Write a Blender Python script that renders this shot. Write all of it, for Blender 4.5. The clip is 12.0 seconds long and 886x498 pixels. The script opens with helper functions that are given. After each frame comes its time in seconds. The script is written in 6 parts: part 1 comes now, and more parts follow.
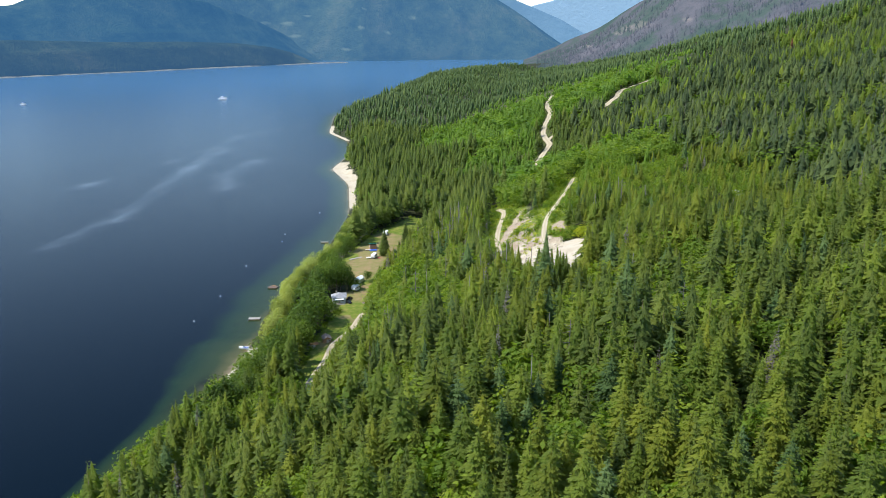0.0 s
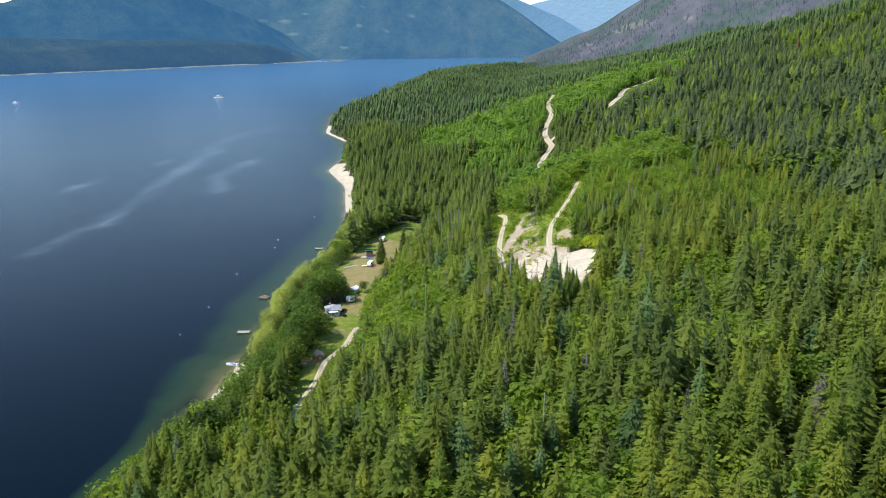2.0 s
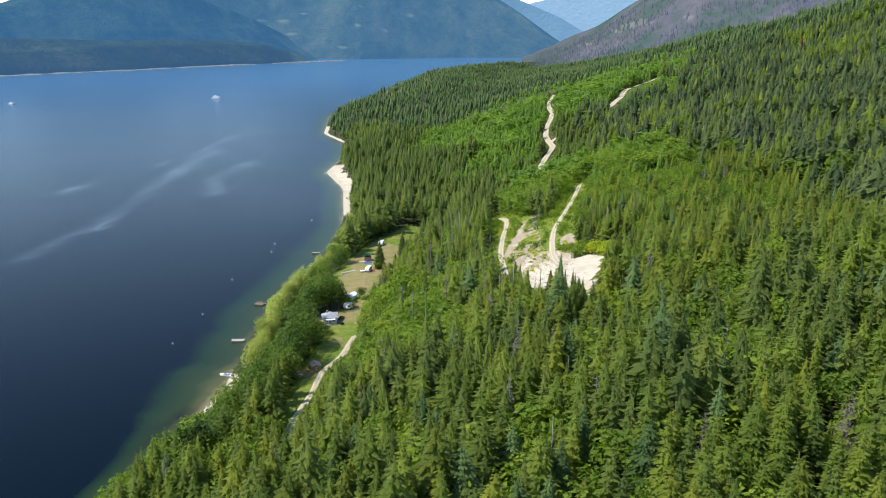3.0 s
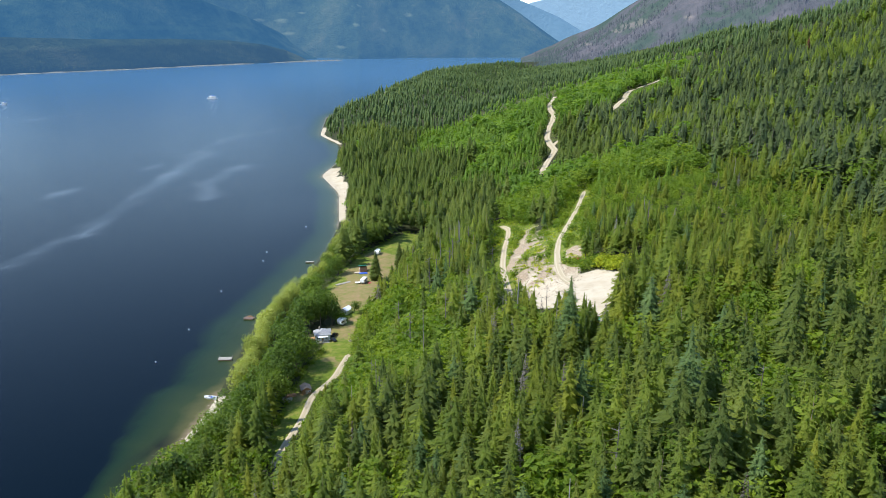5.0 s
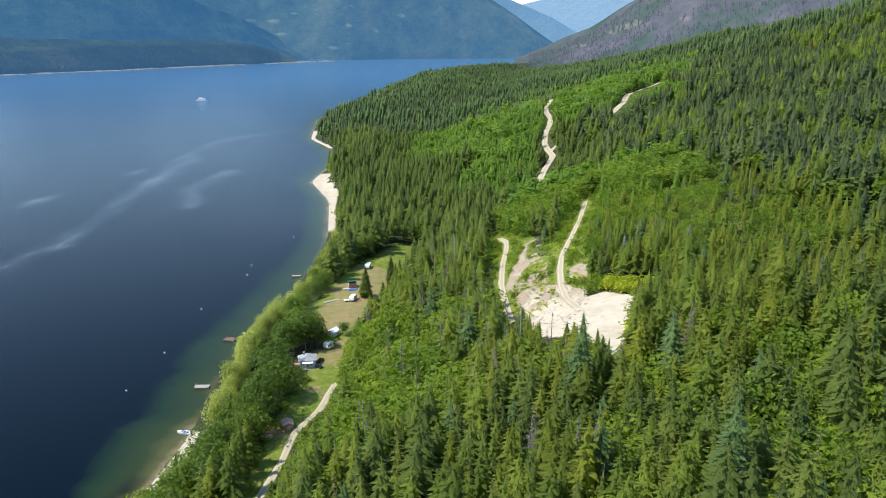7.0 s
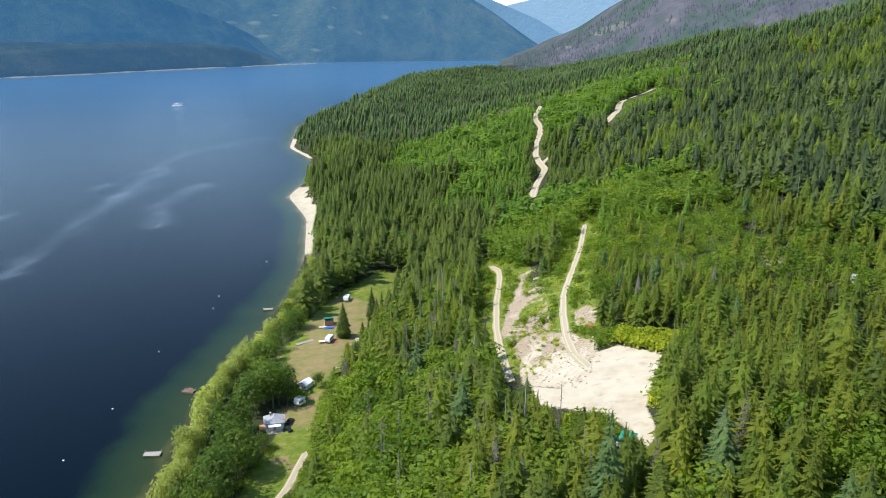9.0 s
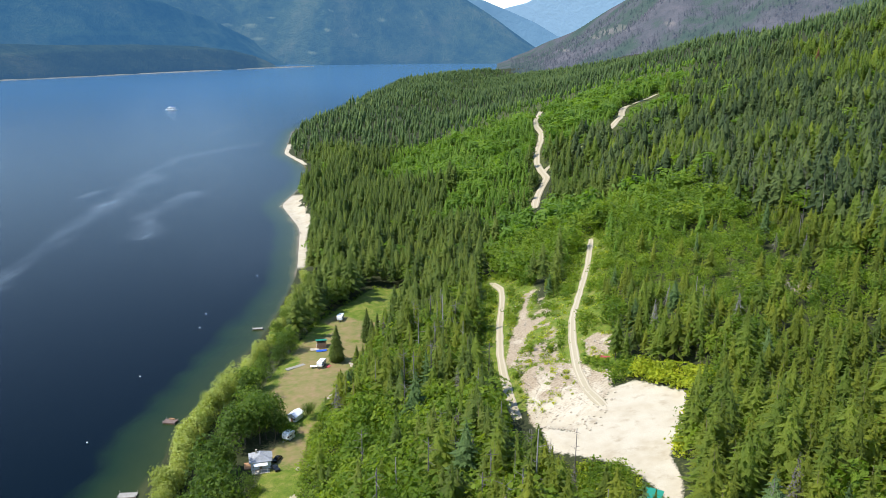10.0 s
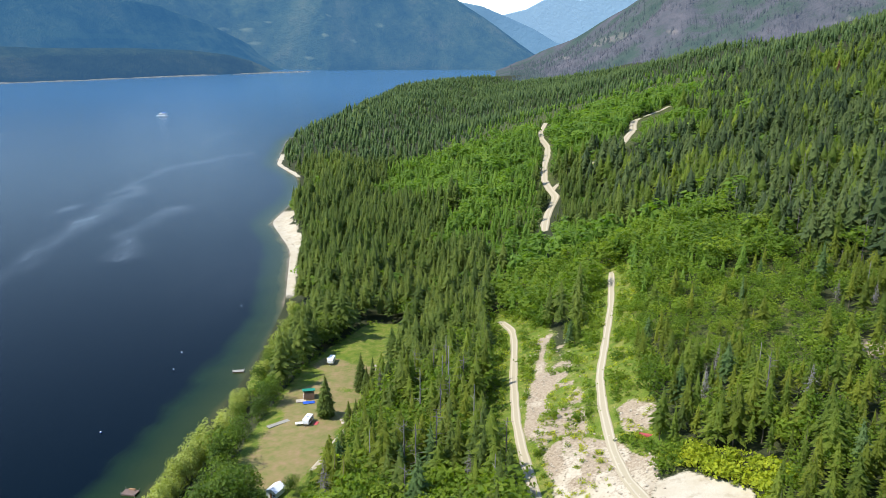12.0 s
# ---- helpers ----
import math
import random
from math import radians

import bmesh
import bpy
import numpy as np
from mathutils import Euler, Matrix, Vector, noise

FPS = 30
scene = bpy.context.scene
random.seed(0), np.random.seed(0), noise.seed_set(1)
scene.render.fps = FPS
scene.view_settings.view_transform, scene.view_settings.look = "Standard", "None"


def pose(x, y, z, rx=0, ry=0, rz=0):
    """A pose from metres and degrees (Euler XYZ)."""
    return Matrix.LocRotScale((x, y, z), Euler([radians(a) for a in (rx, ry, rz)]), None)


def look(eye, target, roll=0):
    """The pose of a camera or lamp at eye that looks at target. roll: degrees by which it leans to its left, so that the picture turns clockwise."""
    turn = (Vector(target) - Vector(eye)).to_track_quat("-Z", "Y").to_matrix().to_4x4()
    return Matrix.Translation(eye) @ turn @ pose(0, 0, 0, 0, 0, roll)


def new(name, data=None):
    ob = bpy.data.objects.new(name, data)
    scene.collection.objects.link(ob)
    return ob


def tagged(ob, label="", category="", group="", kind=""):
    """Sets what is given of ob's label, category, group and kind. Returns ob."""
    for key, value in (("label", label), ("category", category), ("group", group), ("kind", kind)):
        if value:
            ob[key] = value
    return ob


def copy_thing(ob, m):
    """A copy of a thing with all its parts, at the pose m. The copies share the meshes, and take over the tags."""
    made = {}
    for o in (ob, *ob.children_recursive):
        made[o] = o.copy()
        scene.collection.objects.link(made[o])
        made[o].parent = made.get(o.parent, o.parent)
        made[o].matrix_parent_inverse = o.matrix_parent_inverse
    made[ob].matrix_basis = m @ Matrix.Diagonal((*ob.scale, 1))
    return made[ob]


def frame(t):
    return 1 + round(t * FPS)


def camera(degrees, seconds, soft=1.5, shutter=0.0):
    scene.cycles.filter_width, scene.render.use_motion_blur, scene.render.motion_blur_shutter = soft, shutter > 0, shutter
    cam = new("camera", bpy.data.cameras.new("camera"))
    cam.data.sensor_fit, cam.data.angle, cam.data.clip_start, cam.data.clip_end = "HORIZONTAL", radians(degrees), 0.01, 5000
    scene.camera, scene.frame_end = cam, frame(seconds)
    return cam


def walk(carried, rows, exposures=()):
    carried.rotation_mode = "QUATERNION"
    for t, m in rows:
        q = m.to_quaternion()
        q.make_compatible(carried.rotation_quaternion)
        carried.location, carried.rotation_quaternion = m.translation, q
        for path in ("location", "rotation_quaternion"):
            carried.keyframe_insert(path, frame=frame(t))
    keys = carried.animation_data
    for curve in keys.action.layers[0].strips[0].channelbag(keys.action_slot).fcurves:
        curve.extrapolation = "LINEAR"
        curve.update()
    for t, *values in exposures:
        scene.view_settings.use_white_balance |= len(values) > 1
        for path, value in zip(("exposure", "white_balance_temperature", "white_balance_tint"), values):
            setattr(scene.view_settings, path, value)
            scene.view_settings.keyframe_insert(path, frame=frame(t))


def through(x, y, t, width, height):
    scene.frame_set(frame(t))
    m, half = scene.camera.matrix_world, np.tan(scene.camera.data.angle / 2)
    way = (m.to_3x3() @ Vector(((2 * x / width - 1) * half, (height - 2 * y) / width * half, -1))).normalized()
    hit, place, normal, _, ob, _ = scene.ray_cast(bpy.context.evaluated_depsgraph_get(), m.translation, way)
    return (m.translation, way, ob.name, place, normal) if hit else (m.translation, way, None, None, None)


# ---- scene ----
SIZE = 1.25      # metres to one unit of the plan below
cam = camera(57.0, 12.0, soft=0.6)
PATH = [
    (0, (2.176, -8.96, 124.725), (2.128, -7.03, 124.205), -0.0),
    (0.5, (1.964, -4.272, 124.681), (1.917, -2.342, 124.16), 0.1),
    (1, (1.704, 0.499, 124.618), (1.658, 2.429, 124.096), 0.1),
    (1.5, (1.442, 5.45, 124.562), (1.396, 7.38, 124.039), 0.1),
    (2, (1.18, 10.344, 124.505), (1.136, 12.274, 123.981), 0.1),
    (2.5, (0.897, 15.168, 124.45), (0.854, 17.098, 123.925), 0.0),
    (3, (0.61, 20.047, 124.441), (0.568, 21.977, 123.916), 0.0),
    (5, (-0.072, 38.99, 124.752), (-0.11, 40.92, 124.226), 0.1),
    (5.5, (-0.209, 43.749, 124.719), (-0.247, 45.678, 124.193), 0.1),
    (6, (-0.308, 48.782, 124.67), (-0.345, 50.712, 124.145), 0.1),
    (6.5, (-0.455, 54.909, 124.703), (-0.489, 56.838, 124.177), 0.1),
    (7, (-0.923, 62.985, 124.957), (-0.945, 64.915, 124.433), 0.2),
    (9, (-1.998, 103.141, 127.931), (-1.983, 105.072, 127.409), 0.1),
    (9.5, (-2.376, 113.338, 128.37), (-2.355, 115.269, 127.851), 0.0),
    (10, (-2.909, 123.518, 128.76), (-2.886, 125.45, 128.244), 0.2),
    (10.5, (-3.572, 133.716, 129.167), (-3.544, 135.649, 128.654), 0.3),
    (11, (-4.273, 143.849, 129.513), (-4.243, 145.782, 129.003), 0.4),
    (11.5, (-4.959, 153.893, 129.786), (-4.928, 155.828, 129.281), 0.7),
    (12, (-5.578, 163.743, 129.917), (-5.546, 165.678, 129.414), 0.7),
]
walk(cam, [(t, look(Vector(eye) * SIZE, Vector(target) * SIZE, roll)) for t, eye, target, roll in PATH])

# ---- sky, sun ----
SUN_ELEV, SUN_AZ = radians(55), radians(258)      # azimuth clockwise from +y
world = bpy.data.worlds.new("sky")
scene.world = world
world.use_nodes = True
wn, wl = world.node_tree.nodes, world.node_tree.links
wn.clear()
sky = wn.new("ShaderNodeTexSky")
sky.sky_type, sky.sun_disc = "NISHITA", False
sky.sun_elevation, sky.sun_rotation = SUN_ELEV, SUN_AZ
sky.air_density, sky.dust_density, sky.ozone_density = 1.0, 0.1, 2.5
bg = wn.new("ShaderNodeBackground")
bg.inputs["Strength"].default_value = 0.15
wout = wn.new("ShaderNodeOutputWorld")
wl.new(sky.outputs["Color"], bg.inputs["Color"])
wl.new(bg.outputs["Background"], wout.inputs["Surface"])
sun = new("sun", bpy.data.lights.new("sun", "SUN"))
sun.data.energy, sun.data.angle, sun.data.color = 3.5, radians(0.53), (1.0, 0.96, 0.88)
sun_from = Vector((math.sin(SUN_AZ) * math.cos(SUN_ELEV), math.cos(SUN_AZ) * math.cos(SUN_ELEV), math.sin(SUN_ELEV)))
sun.matrix_world = look(sun_from * 500, (0, 0, 0))
scene.view_settings.exposure = 1.0


# ---- materials ----
def material(name, rough=0.8, metal=0.0, spec=0.3):
    m = bpy.data.materials.new(name)
    m.use_nodes = True
    b = m.node_tree.nodes["Principled BSDF"]
    b.inputs["Roughness"].default_value = rough
    b.inputs["Metallic"].default_value = metal
    b.inputs["Specular IOR Level"].default_value = spec
    return m, m.node_tree.nodes, m.node_tree.links, b


def noise_tex(nodes, links, scale, detail=4.0, vector=None, rough=0.55):
    n = nodes.new("ShaderNodeTexNoise")
    n.inputs["Scale"].default_value, n.inputs["Detail"].default_value, n.inputs["Roughness"].default_value = scale, detail, rough
    if vector is not None:
        links.new(vector, n.inputs["Vector"])
    return n


def ramp(nodes, links, fac, stops):
    r = nodes.new("ShaderNodeValToRGB")
    while len(r.color_ramp.elements) < len(stops):
        r.color_ramp.elements.new(0.5)
    for e, (p, c) in zip(r.color_ramp.elements, stops):
        e.position, e.color = p, (*c, 1)
    links.new(fac, r.inputs["Fac"])
    return r.outputs["Color"]


def mix(nodes, links, fac, a, b, kind="MIX"):
    m = nodes.new("ShaderNodeMix")
    m.data_type, m.blend_type = "RGBA", kind
    for sock, v in ((m.inputs[0], fac), (m.inputs[6], a), (m.inputs[7], b)):
        if isinstance(v, (int, float)):
            sock.default_value = v
        elif isinstance(v, tuple):
            sock.default_value = (*v, 1)
        else:
            links.new(v, sock)
    return m.outputs[2]


def calc(nodes, links, op, a, b=0.0, clamp=False):
    m = nodes.new("ShaderNodeMath")
    m.operation, m.use_clamp = op, clamp
    for sock, v in ((m.inputs[0], a), (m.inputs[1], b)):
        if isinstance(v, (int, float)):
            sock.default_value = v
        else:
            links.new(v, sock)
    return m.outputs[0]


def attribute(nodes, name):
    a = nodes.new("ShaderNodeAttribute")
    a.attribute_name = name
    return a.outputs["Fac"]


def bump(nodes, links, bsdf, height, strength, distance):
    b = nodes.new("ShaderNodeBump")
    b.inputs["Strength"].default_value, b.inputs["Distance"].default_value = strength, distance * SIZE
    links.new(height, b.inputs["Height"])
    links.new(b.outputs["Normal"], bsdf.inputs["Normal"])


def position(nodes):
    """The place in units of the plan."""
    m = nodes.new("ShaderNodeVectorMath")
    m.operation = "SCALE"
    m.inputs["Scale"].default_value = 1 / SIZE
    m.id_data.links.new(nodes.new("ShaderNodeNewGeometry").outputs["Position"], m.inputs[0])
    return m.outputs[0]


def plain(name, colour, rough=0.7, metal=0.0, vary=0.2, scale=3.0, spec=0.3):
    """A painted or bare surface with a little mottling and fine relief."""
    m, n, l, b = material(name, rough, metal, spec)
    co = n.new("ShaderNodeTexCoord").outputs["Object"]
    big, fine = noise_tex(n, l, scale, 5, co), noise_tex(n, l, scale * 9, 3, co)
    f = calc(n, l, "ADD", calc(n, l, "MULTIPLY", big.outputs["Fac"], 0.65), calc(n, l, "MULTIPLY", fine.outputs["Fac"], 0.35))
    lo, hi = tuple(c * (1 - vary) for c in colour), tuple(min(1, c * (1 + vary)) for c in colour)
    l.new(ramp(n, l, f, [(0.3, lo), (0.7, hi)]), b.inputs["Base Color"])
    bump(n, l, b, fine.outputs["Fac"], 0.2, 0.02)
    return m


def foliage(name, dark, mid, light, through=0.25, rough=0.55, gap=0.43, grain=2.6):
    """Leaves or needles: tree by tree, spray by spray and patch by patch, with ragged gaps between the twigs."""
    m, n, l, b = material(name, rough, 0, 0.25)
    geo, place = n.new("ShaderNodeNewGeometry"), position(n)
    tree = calc(n, l, "FRACT", calc(n, l, "ADD", attribute(n, "tint"), n.new("ShaderNodeObjectInfo").outputs["Random"]))
    patch = noise_tex(n, l, 0.02, 3, place)
    fine = noise_tex(n, l, 1.6, 3, place)
    f = calc(n, l, "ADD", calc(n, l, "MULTIPLY", tree, 0.5), calc(n, l, "MULTIPLY", geo.outputs["Random Per Island"], 0.22))
    f = calc(n, l, "ADD", f, calc(n, l, "MULTIPLY", patch.outputs["Fac"], 0.18))
    f = calc(n, l, "ADD", f, calc(n, l, "MULTIPLY", fine.outputs["Fac"], 0.12))
    col = ramp(n, l, f, [(0.15, dark), (0.5, mid), (0.85, light)])
    l.new(col, b.inputs["Base Color"])
    t = n.new("ShaderNodeBsdfTranslucent")
    l.new(mix(n, l, 1.0, col, (1.25, 1.3, 0.5), "MULTIPLY"), t.inputs["Color"])
    ms = n.new("ShaderNodeMixShader")
    ms.inputs[0].default_value = through
    l.new(b.outputs["BSDF"], ms.inputs[1])
    l.new(t.outputs["BSDF"], ms.inputs[2])
    twig = noise_tex(n, l, grain, 2, place, 0.7)
    bump(n, l, b, twig.outputs["Fac"], 0.9, 0.5)
    cut = n.new("ShaderNodeMixShader")
    l.new(calc(n, l, "LESS_THAN", twig.outputs["Fac"], gap), cut.inputs[0])
    l.new(ms.outputs["Shader"], cut.inputs[1])
    l.new(n.new("ShaderNodeBsdfTransparent").outputs["BSDF"], cut.inputs[2])
    l.new(cut.outputs["Shader"], n["Material Output"].inputs["Surface"])
    return m


M_CONIFER = foliage("conifer_needles", (0.096, 0.145, 0.023), (0.172, 0.234, 0.034), (0.262, 0.316, 0.045), 0.56, gap=0.41, grain=3.4)
M_DARKFIR = foliage("dark_fir_needles", (0.075, 0.116, 0.026), (0.138, 0.186, 0.035), (0.214, 0.258, 0.046), 0.52, gap=0.41, grain=3.4)
M_CEDAR = foliage("cedar_needles", (0.096, 0.134, 0.017), (0.182, 0.224, 0.026), (0.28, 0.31, 0.038), 0.54, gap=0.41, grain=3.4)
M_SPRUCE = foliage("blue_spruce_needles", (0.055, 0.1, 0.028), (0.1, 0.165, 0.048), (0.155, 0.228, 0.075), 0.4, gap=0.41, grain=3.4)
M_LEAF = foliage("broad_leaves", (0.078, 0.14, 0.014), (0.15, 0.228, 0.02), (0.245, 0.315, 0.028), 0.5, gap=0.4)
M_BELT = foliage("dark_broad_leaves", (0.05, 0.09, 0.013), (0.092, 0.15, 0.02), (0.155, 0.22, 0.026), 0.45, gap=0.4)
M_REGROWTH = foliage("regrowth_leaves", (0.076, 0.145, 0.018), (0.128, 0.222, 0.026), (0.2, 0.297, 0.036), 0.5, gap=0.36, grain=1.6)
M_WILLOW = foliage("willow_leaves", (0.24, 0.285, 0.06), (0.36, 0.4, 0.095), (0.47, 0.495, 0.145), 0.42, gap=0.31)
M_SCRUB = foliage("yellow_green_scrub", (0.19, 0.25, 0.016), (0.33, 0.385, 0.022), (0.48, 0.49, 0.03), 0.4, gap=0.38)
M_RED = foliage("dead_red_needles", (0.12, 0.05, 0.025), (0.2, 0.085, 0.04), (0.26, 0.12, 0.06), 0.1)
M_BARK = plain("bark", (0.13, 0.1, 0.075), 0.9, 0, 0.4, 2.0)
M_GREYWOOD = plain("weathered_grey_wood", (0.3, 0.27, 0.24), 0.9, 0, 0.35, 2.0)
M_TWIGS = plain("dead_twigs", (0.16, 0.14, 0.13), 0.9, 0, 0.4, 2.0)
M_DEADFIR = foliage("dead_grey_boughs", (0.09, 0.075, 0.065), (0.17, 0.15, 0.135), (0.27, 0.25, 0.23), 0.05, gap=0.55, grain=3.4)
M_TALLFIR = foliage("tall_fir_needles", (0.032, 0.055, 0.018), (0.06, 0.092, 0.024), (0.104, 0.14, 0.034), 0.28, gap=0.38)
# air haze over the distant cape is worked into this needle colour
M_FARFIR = foliage("hazed_fir_needles", (0.05, 0.088, 0.028), (0.088, 0.138, 0.036), (0.14, 0.19, 0.046), 0.35, gap=0.36, grain=1.2)
M_SHOREFIR = foliage("shore_fir_needles", (0.062, 0.098, 0.02), (0.118, 0.166, 0.029), (0.19, 0.235, 0.04), 0.45, gap=0.41, grain=3.4)


# ---- helpers for meshes ----
def mesh_from(name, verts, tris, mats, tint=None, smooth=False, attrs=(), index=None):
    me = bpy.data.meshes.new(name)
    v, t = np.asarray(verts, np.float32), np.asarray(tris, np.int32)
    me.vertices.add(len(v))
    me.vertices.foreach_set("co", v.ravel())
    me.loops.add(t.size)
    me.loops.foreach_set("vertex_index", t.ravel())
    me.polygons.add(len(t))
    me.polygons.foreach_set("loop_start", np.arange(0, t.size, t.shape[1], dtype=np.int32))
    me.update(calc_edges=True)
    me.validate()
    for m in mats:
        me.materials.append(m)
    if index is not None:
        me.polygons.foreach_set("material_index", np.asarray(index, np.int32))
    for key, values in (*attrs, *((("tint", tint),) if tint is not None else ())):
        a = me.attributes.new(key, "FLOAT", "POINT")
        a.data.foreach_set("value", np.asarray(values, np.float32))
    if smooth:
        me.polygons.foreach_set("use_smooth", np.ones(len(t), bool))
    return me


def part(name, bm, mat, parent=None, label=""):
    """One mesh object out of a bmesh, under a thing or a part."""
    me = bpy.data.meshes.new(name)
    bm.to_mesh(me)
    bm.free()
    me.materials.append(mat)
    ob = new(name, me)
    ob.parent = parent
    return tagged(ob, label)


def smooth_step(a, b, x):
    t = np.clip((x - a) / (b - a), 0, 1)
    return t * t * (3 - 2 * t)


def value_noise(x, y, size, seed):
    """Smooth random values from 0 to 1 over the plan."""
    rng = np.random.RandomState(seed)
    table = rng.rand(128, 128)
    fx, fy = np.asarray(x, float) / size + 1000.37, np.asarray(y, float) / size + 1000.71
    ix, iy = np.floor(fx).astype(int), np.floor(fy).astype(int)
    tx, ty = fx - ix, fy - iy
    tx, ty = tx * tx * (3 - 2 * tx), ty * ty * (3 - 2 * ty)
    a, b = table[ix % 128, iy % 128], table[(ix + 1) % 128, iy % 128]
    c, d = table[ix % 128, (iy + 1) % 128], table[(ix + 1) % 128, (iy + 1) % 128]
    return (a * (1 - tx) + b * tx) * (1 - ty) + (c * (1 - tx) + d * tx) * ty


def inside_by(x, y, poly):
    """Metres inside a polygon of the plan (outside: minus)."""
    x, y = np.asarray(x, float), np.asarray(y, float)
    best, ins = np.full(x.shape, 1e9), np.zeros(x.shape, bool)
    for (ax, ay), (bx, by) in zip(poly, poly[1:] + poly[:1]):
        ex, ey = bx - ax, by - ay
        t = np.clip(((x - ax) * ex + (y - ay) * ey) / (ex * ex + ey * ey), 0, 1)
        best = np.minimum(best, np.hypot(x - ax - t * ex, y - ay - t * ey))
        if ay != by:
            ins ^= ((ay > y) != (by > y)) & (x < ax + ex * (y - ay) / (by - ay))
    return np.where(ins, best, -best)


def off_line(x, y, line):
    """Metres from a line of the plan."""
    x, y = np.asarray(x, float), np.asarray(y, float)
    best = np.full(x.shape, 1e9)
    for (ax, ay), (bx, by) in zip(line, line[1:]):
        ex, ey = bx - ax, by - ay
        t = np.clip(((x - ax) * ex + (y - ay) * ey) / (ex * ex + ey * ey), 0, 1)
        best = np.minimum(best, np.hypot(x - ax - t * ex, y - ay - t * ey))
    return best


# ---- the plan ----
SHORE = [(-200, -400), (-150, -100), (-112, 100), (-97.4, 208), (-86.6, 257), (-83.6, 287), (-84.2, 309), (-86.2, 334), (-87.6, 373), (-81.6, 416), (-76.4, 477), (-77.4, 550), (-92.7, 658), (-119.2, 735), (-112.9, 836), (-127.8, 921), (-164.9, 1005), (-189.1, 1210), (-170.8, 1414), (-125.3, 1894), (-93.3, 2285), (120, 2800), (500, 3000), (1200, 3100), (3000, 3200)]
HILLS = [14.1, 1.9, 1.5, 4.3, 0.2, 5.0, 6.5, 8.4, -4.6, 10.0, 2.4, -6.6, -0.1, -3.4, 12.0, 5.9, -5.2, -5.8, 3.5, 5.0, 15.0, -11.4, 3.6, 15.0, -23.4, 12.0, -11.3, -5.0, -0.3, -2.2, 2.9, -2.2, -3.9, -12.8, -20.9, -35.9]
HILL_XY = [(0, 111), (59, 110), (126, 109), (214, 107), (-1, 236), (57, 233), (125, 231), (212, 229), (-2, 360), (56, 357), (124, 353), (211, 349), (-4, 484), (55, 482), (122, 477), (210, 472), (-5, 645), (82, 641), (189, 635), (324, 629), (499, 622), (-7, 840), (80, 837), (187, 832), (322, 828), (497, 819), (-10, 1059), (78, 1057), (184, 1053), (320, 1049), (495, 1042), (-13, 1353), (74, 1352), (181, 1351), (317, 1349), (491, 1345)]
PAD = [(49.1, 319.1), (58.5, 307.3), (57.7, 299.3), (53.4, 291.0), (47.8, 279.7), (47.2, 268.4), (43.1, 254.6), (41.2, 265.7), (37.5, 278.2),
       (29.2, 285.0), (23.7, 290.2), (22.9, 303.1), (29.9, 297.9), (36.6, 304.3), (41.8, 316.6)]
RUBBLE = [(23.1, 346.4), (30.2, 352.5), (38.5, 340), (44.5, 326), (42.5, 315), (37.6, 300.6), (33.5, 295.5), (25.3, 302.6), (22.3, 314.6)]
BANK = [(38.2, 437.0), (32.3, 414.0), (30.3, 385.8), (24.1, 363.8), (19.4, 349.9), (20.0, 368.1), (25.4, 392.6), (29.2, 410.2), (33.6, 430.1)]
MEADOW = [(-30.8, 505.1), (-14.6, 508.1), (-18.6, 462.8), (-23.0, 450.6), (-23.6, 431.1), (-29.2, 405.5), (-32.3, 395.8), (-33.1, 382.5), (-38.5, 372.9),
          (-50.5, 360), (-61, 369), (-63.5, 382.9), (-61.5, 407.2), (-58.6, 426.9), (-53, 455.8), (-45.2, 476.4)]
LAWN = [(-49.5, 369.6), (-38.7, 373.7), (-39.7, 360.2), (-40.4, 344.7), (-39.4, 320.6), (-40.1, 305.8), (-46.2, 288.6), (-48.9, 269.0), (-50.4, 243.2), (-55.5, 255.4), (-55.8, 268.3),
        (-55.4, 285.9), (-54.4, 304.3), (-51.6, 320.4), (-49.9, 335.2), (-45.8, 352.4)]
GAP_1 = [(-22.3, 367.1), (-17.5, 371.8), (-18.9, 394.3), (-23.7, 392.0)]
APRON = [(24.0, 284.0), (36.0, 278.0), (41.0, 262.0), (43.0, 250.0), (36.0, 247.0), (29.0, 252.0), (24.0, 266.0)]
PATCH = [(41.8, 343), (46, 340), (51, 345), (52, 352), (47, 358), (42.8, 356)]
MIDDLE = [(20.6, 345), (22.5, 372), (27.5, 405), (31.5, 434), (38, 440), (40, 418), (39.5, 395), (37.5, 372), (36, 350), (35.5, 322), (24, 318)]
ROAD_WEST = [(23.0, 473.7), (26.0, 455.3), (25.1, 438.6), (20.9, 399.9), (18.6, 369.0), (18.3, 349.6), (18.7, 325.1), (19.6, 314.0)]
ROAD_EAST = [(70.0, 488.5), (60.0, 442.9), (50.4, 406.2), (43.3, 380.0), (40.0, 359.3), (37.6, 335.5), (37.6, 322.4), (38.6, 312.0), (39.8, 305.0)]
ROAD_UPPER = [(59.0, 612.0), (61.5, 628.0), (66.5, 650.0), (75.0, 677.1), (73.4, 700.0), (73.1, 720.0), (77.2, 755.0), (86.0, 800.0), (91.5, 840.2), (92.5, 885.0), (97.5, 931.2), (108.2, 972.0)]
ROAD_SPUR = [(74.0, 690.0), (77.5, 699.0), (84.0, 706.0), (90.4, 712.2)]
ROAD_HILL = [(92.0, 713.0), (104.8, 718.6), (119.2, 733.1), (132.8, 750.3), (141.0, 771.0), (149.3, 789.3), (156.0, 818.0), (162.7, 841.0), (171.0, 850.5)]
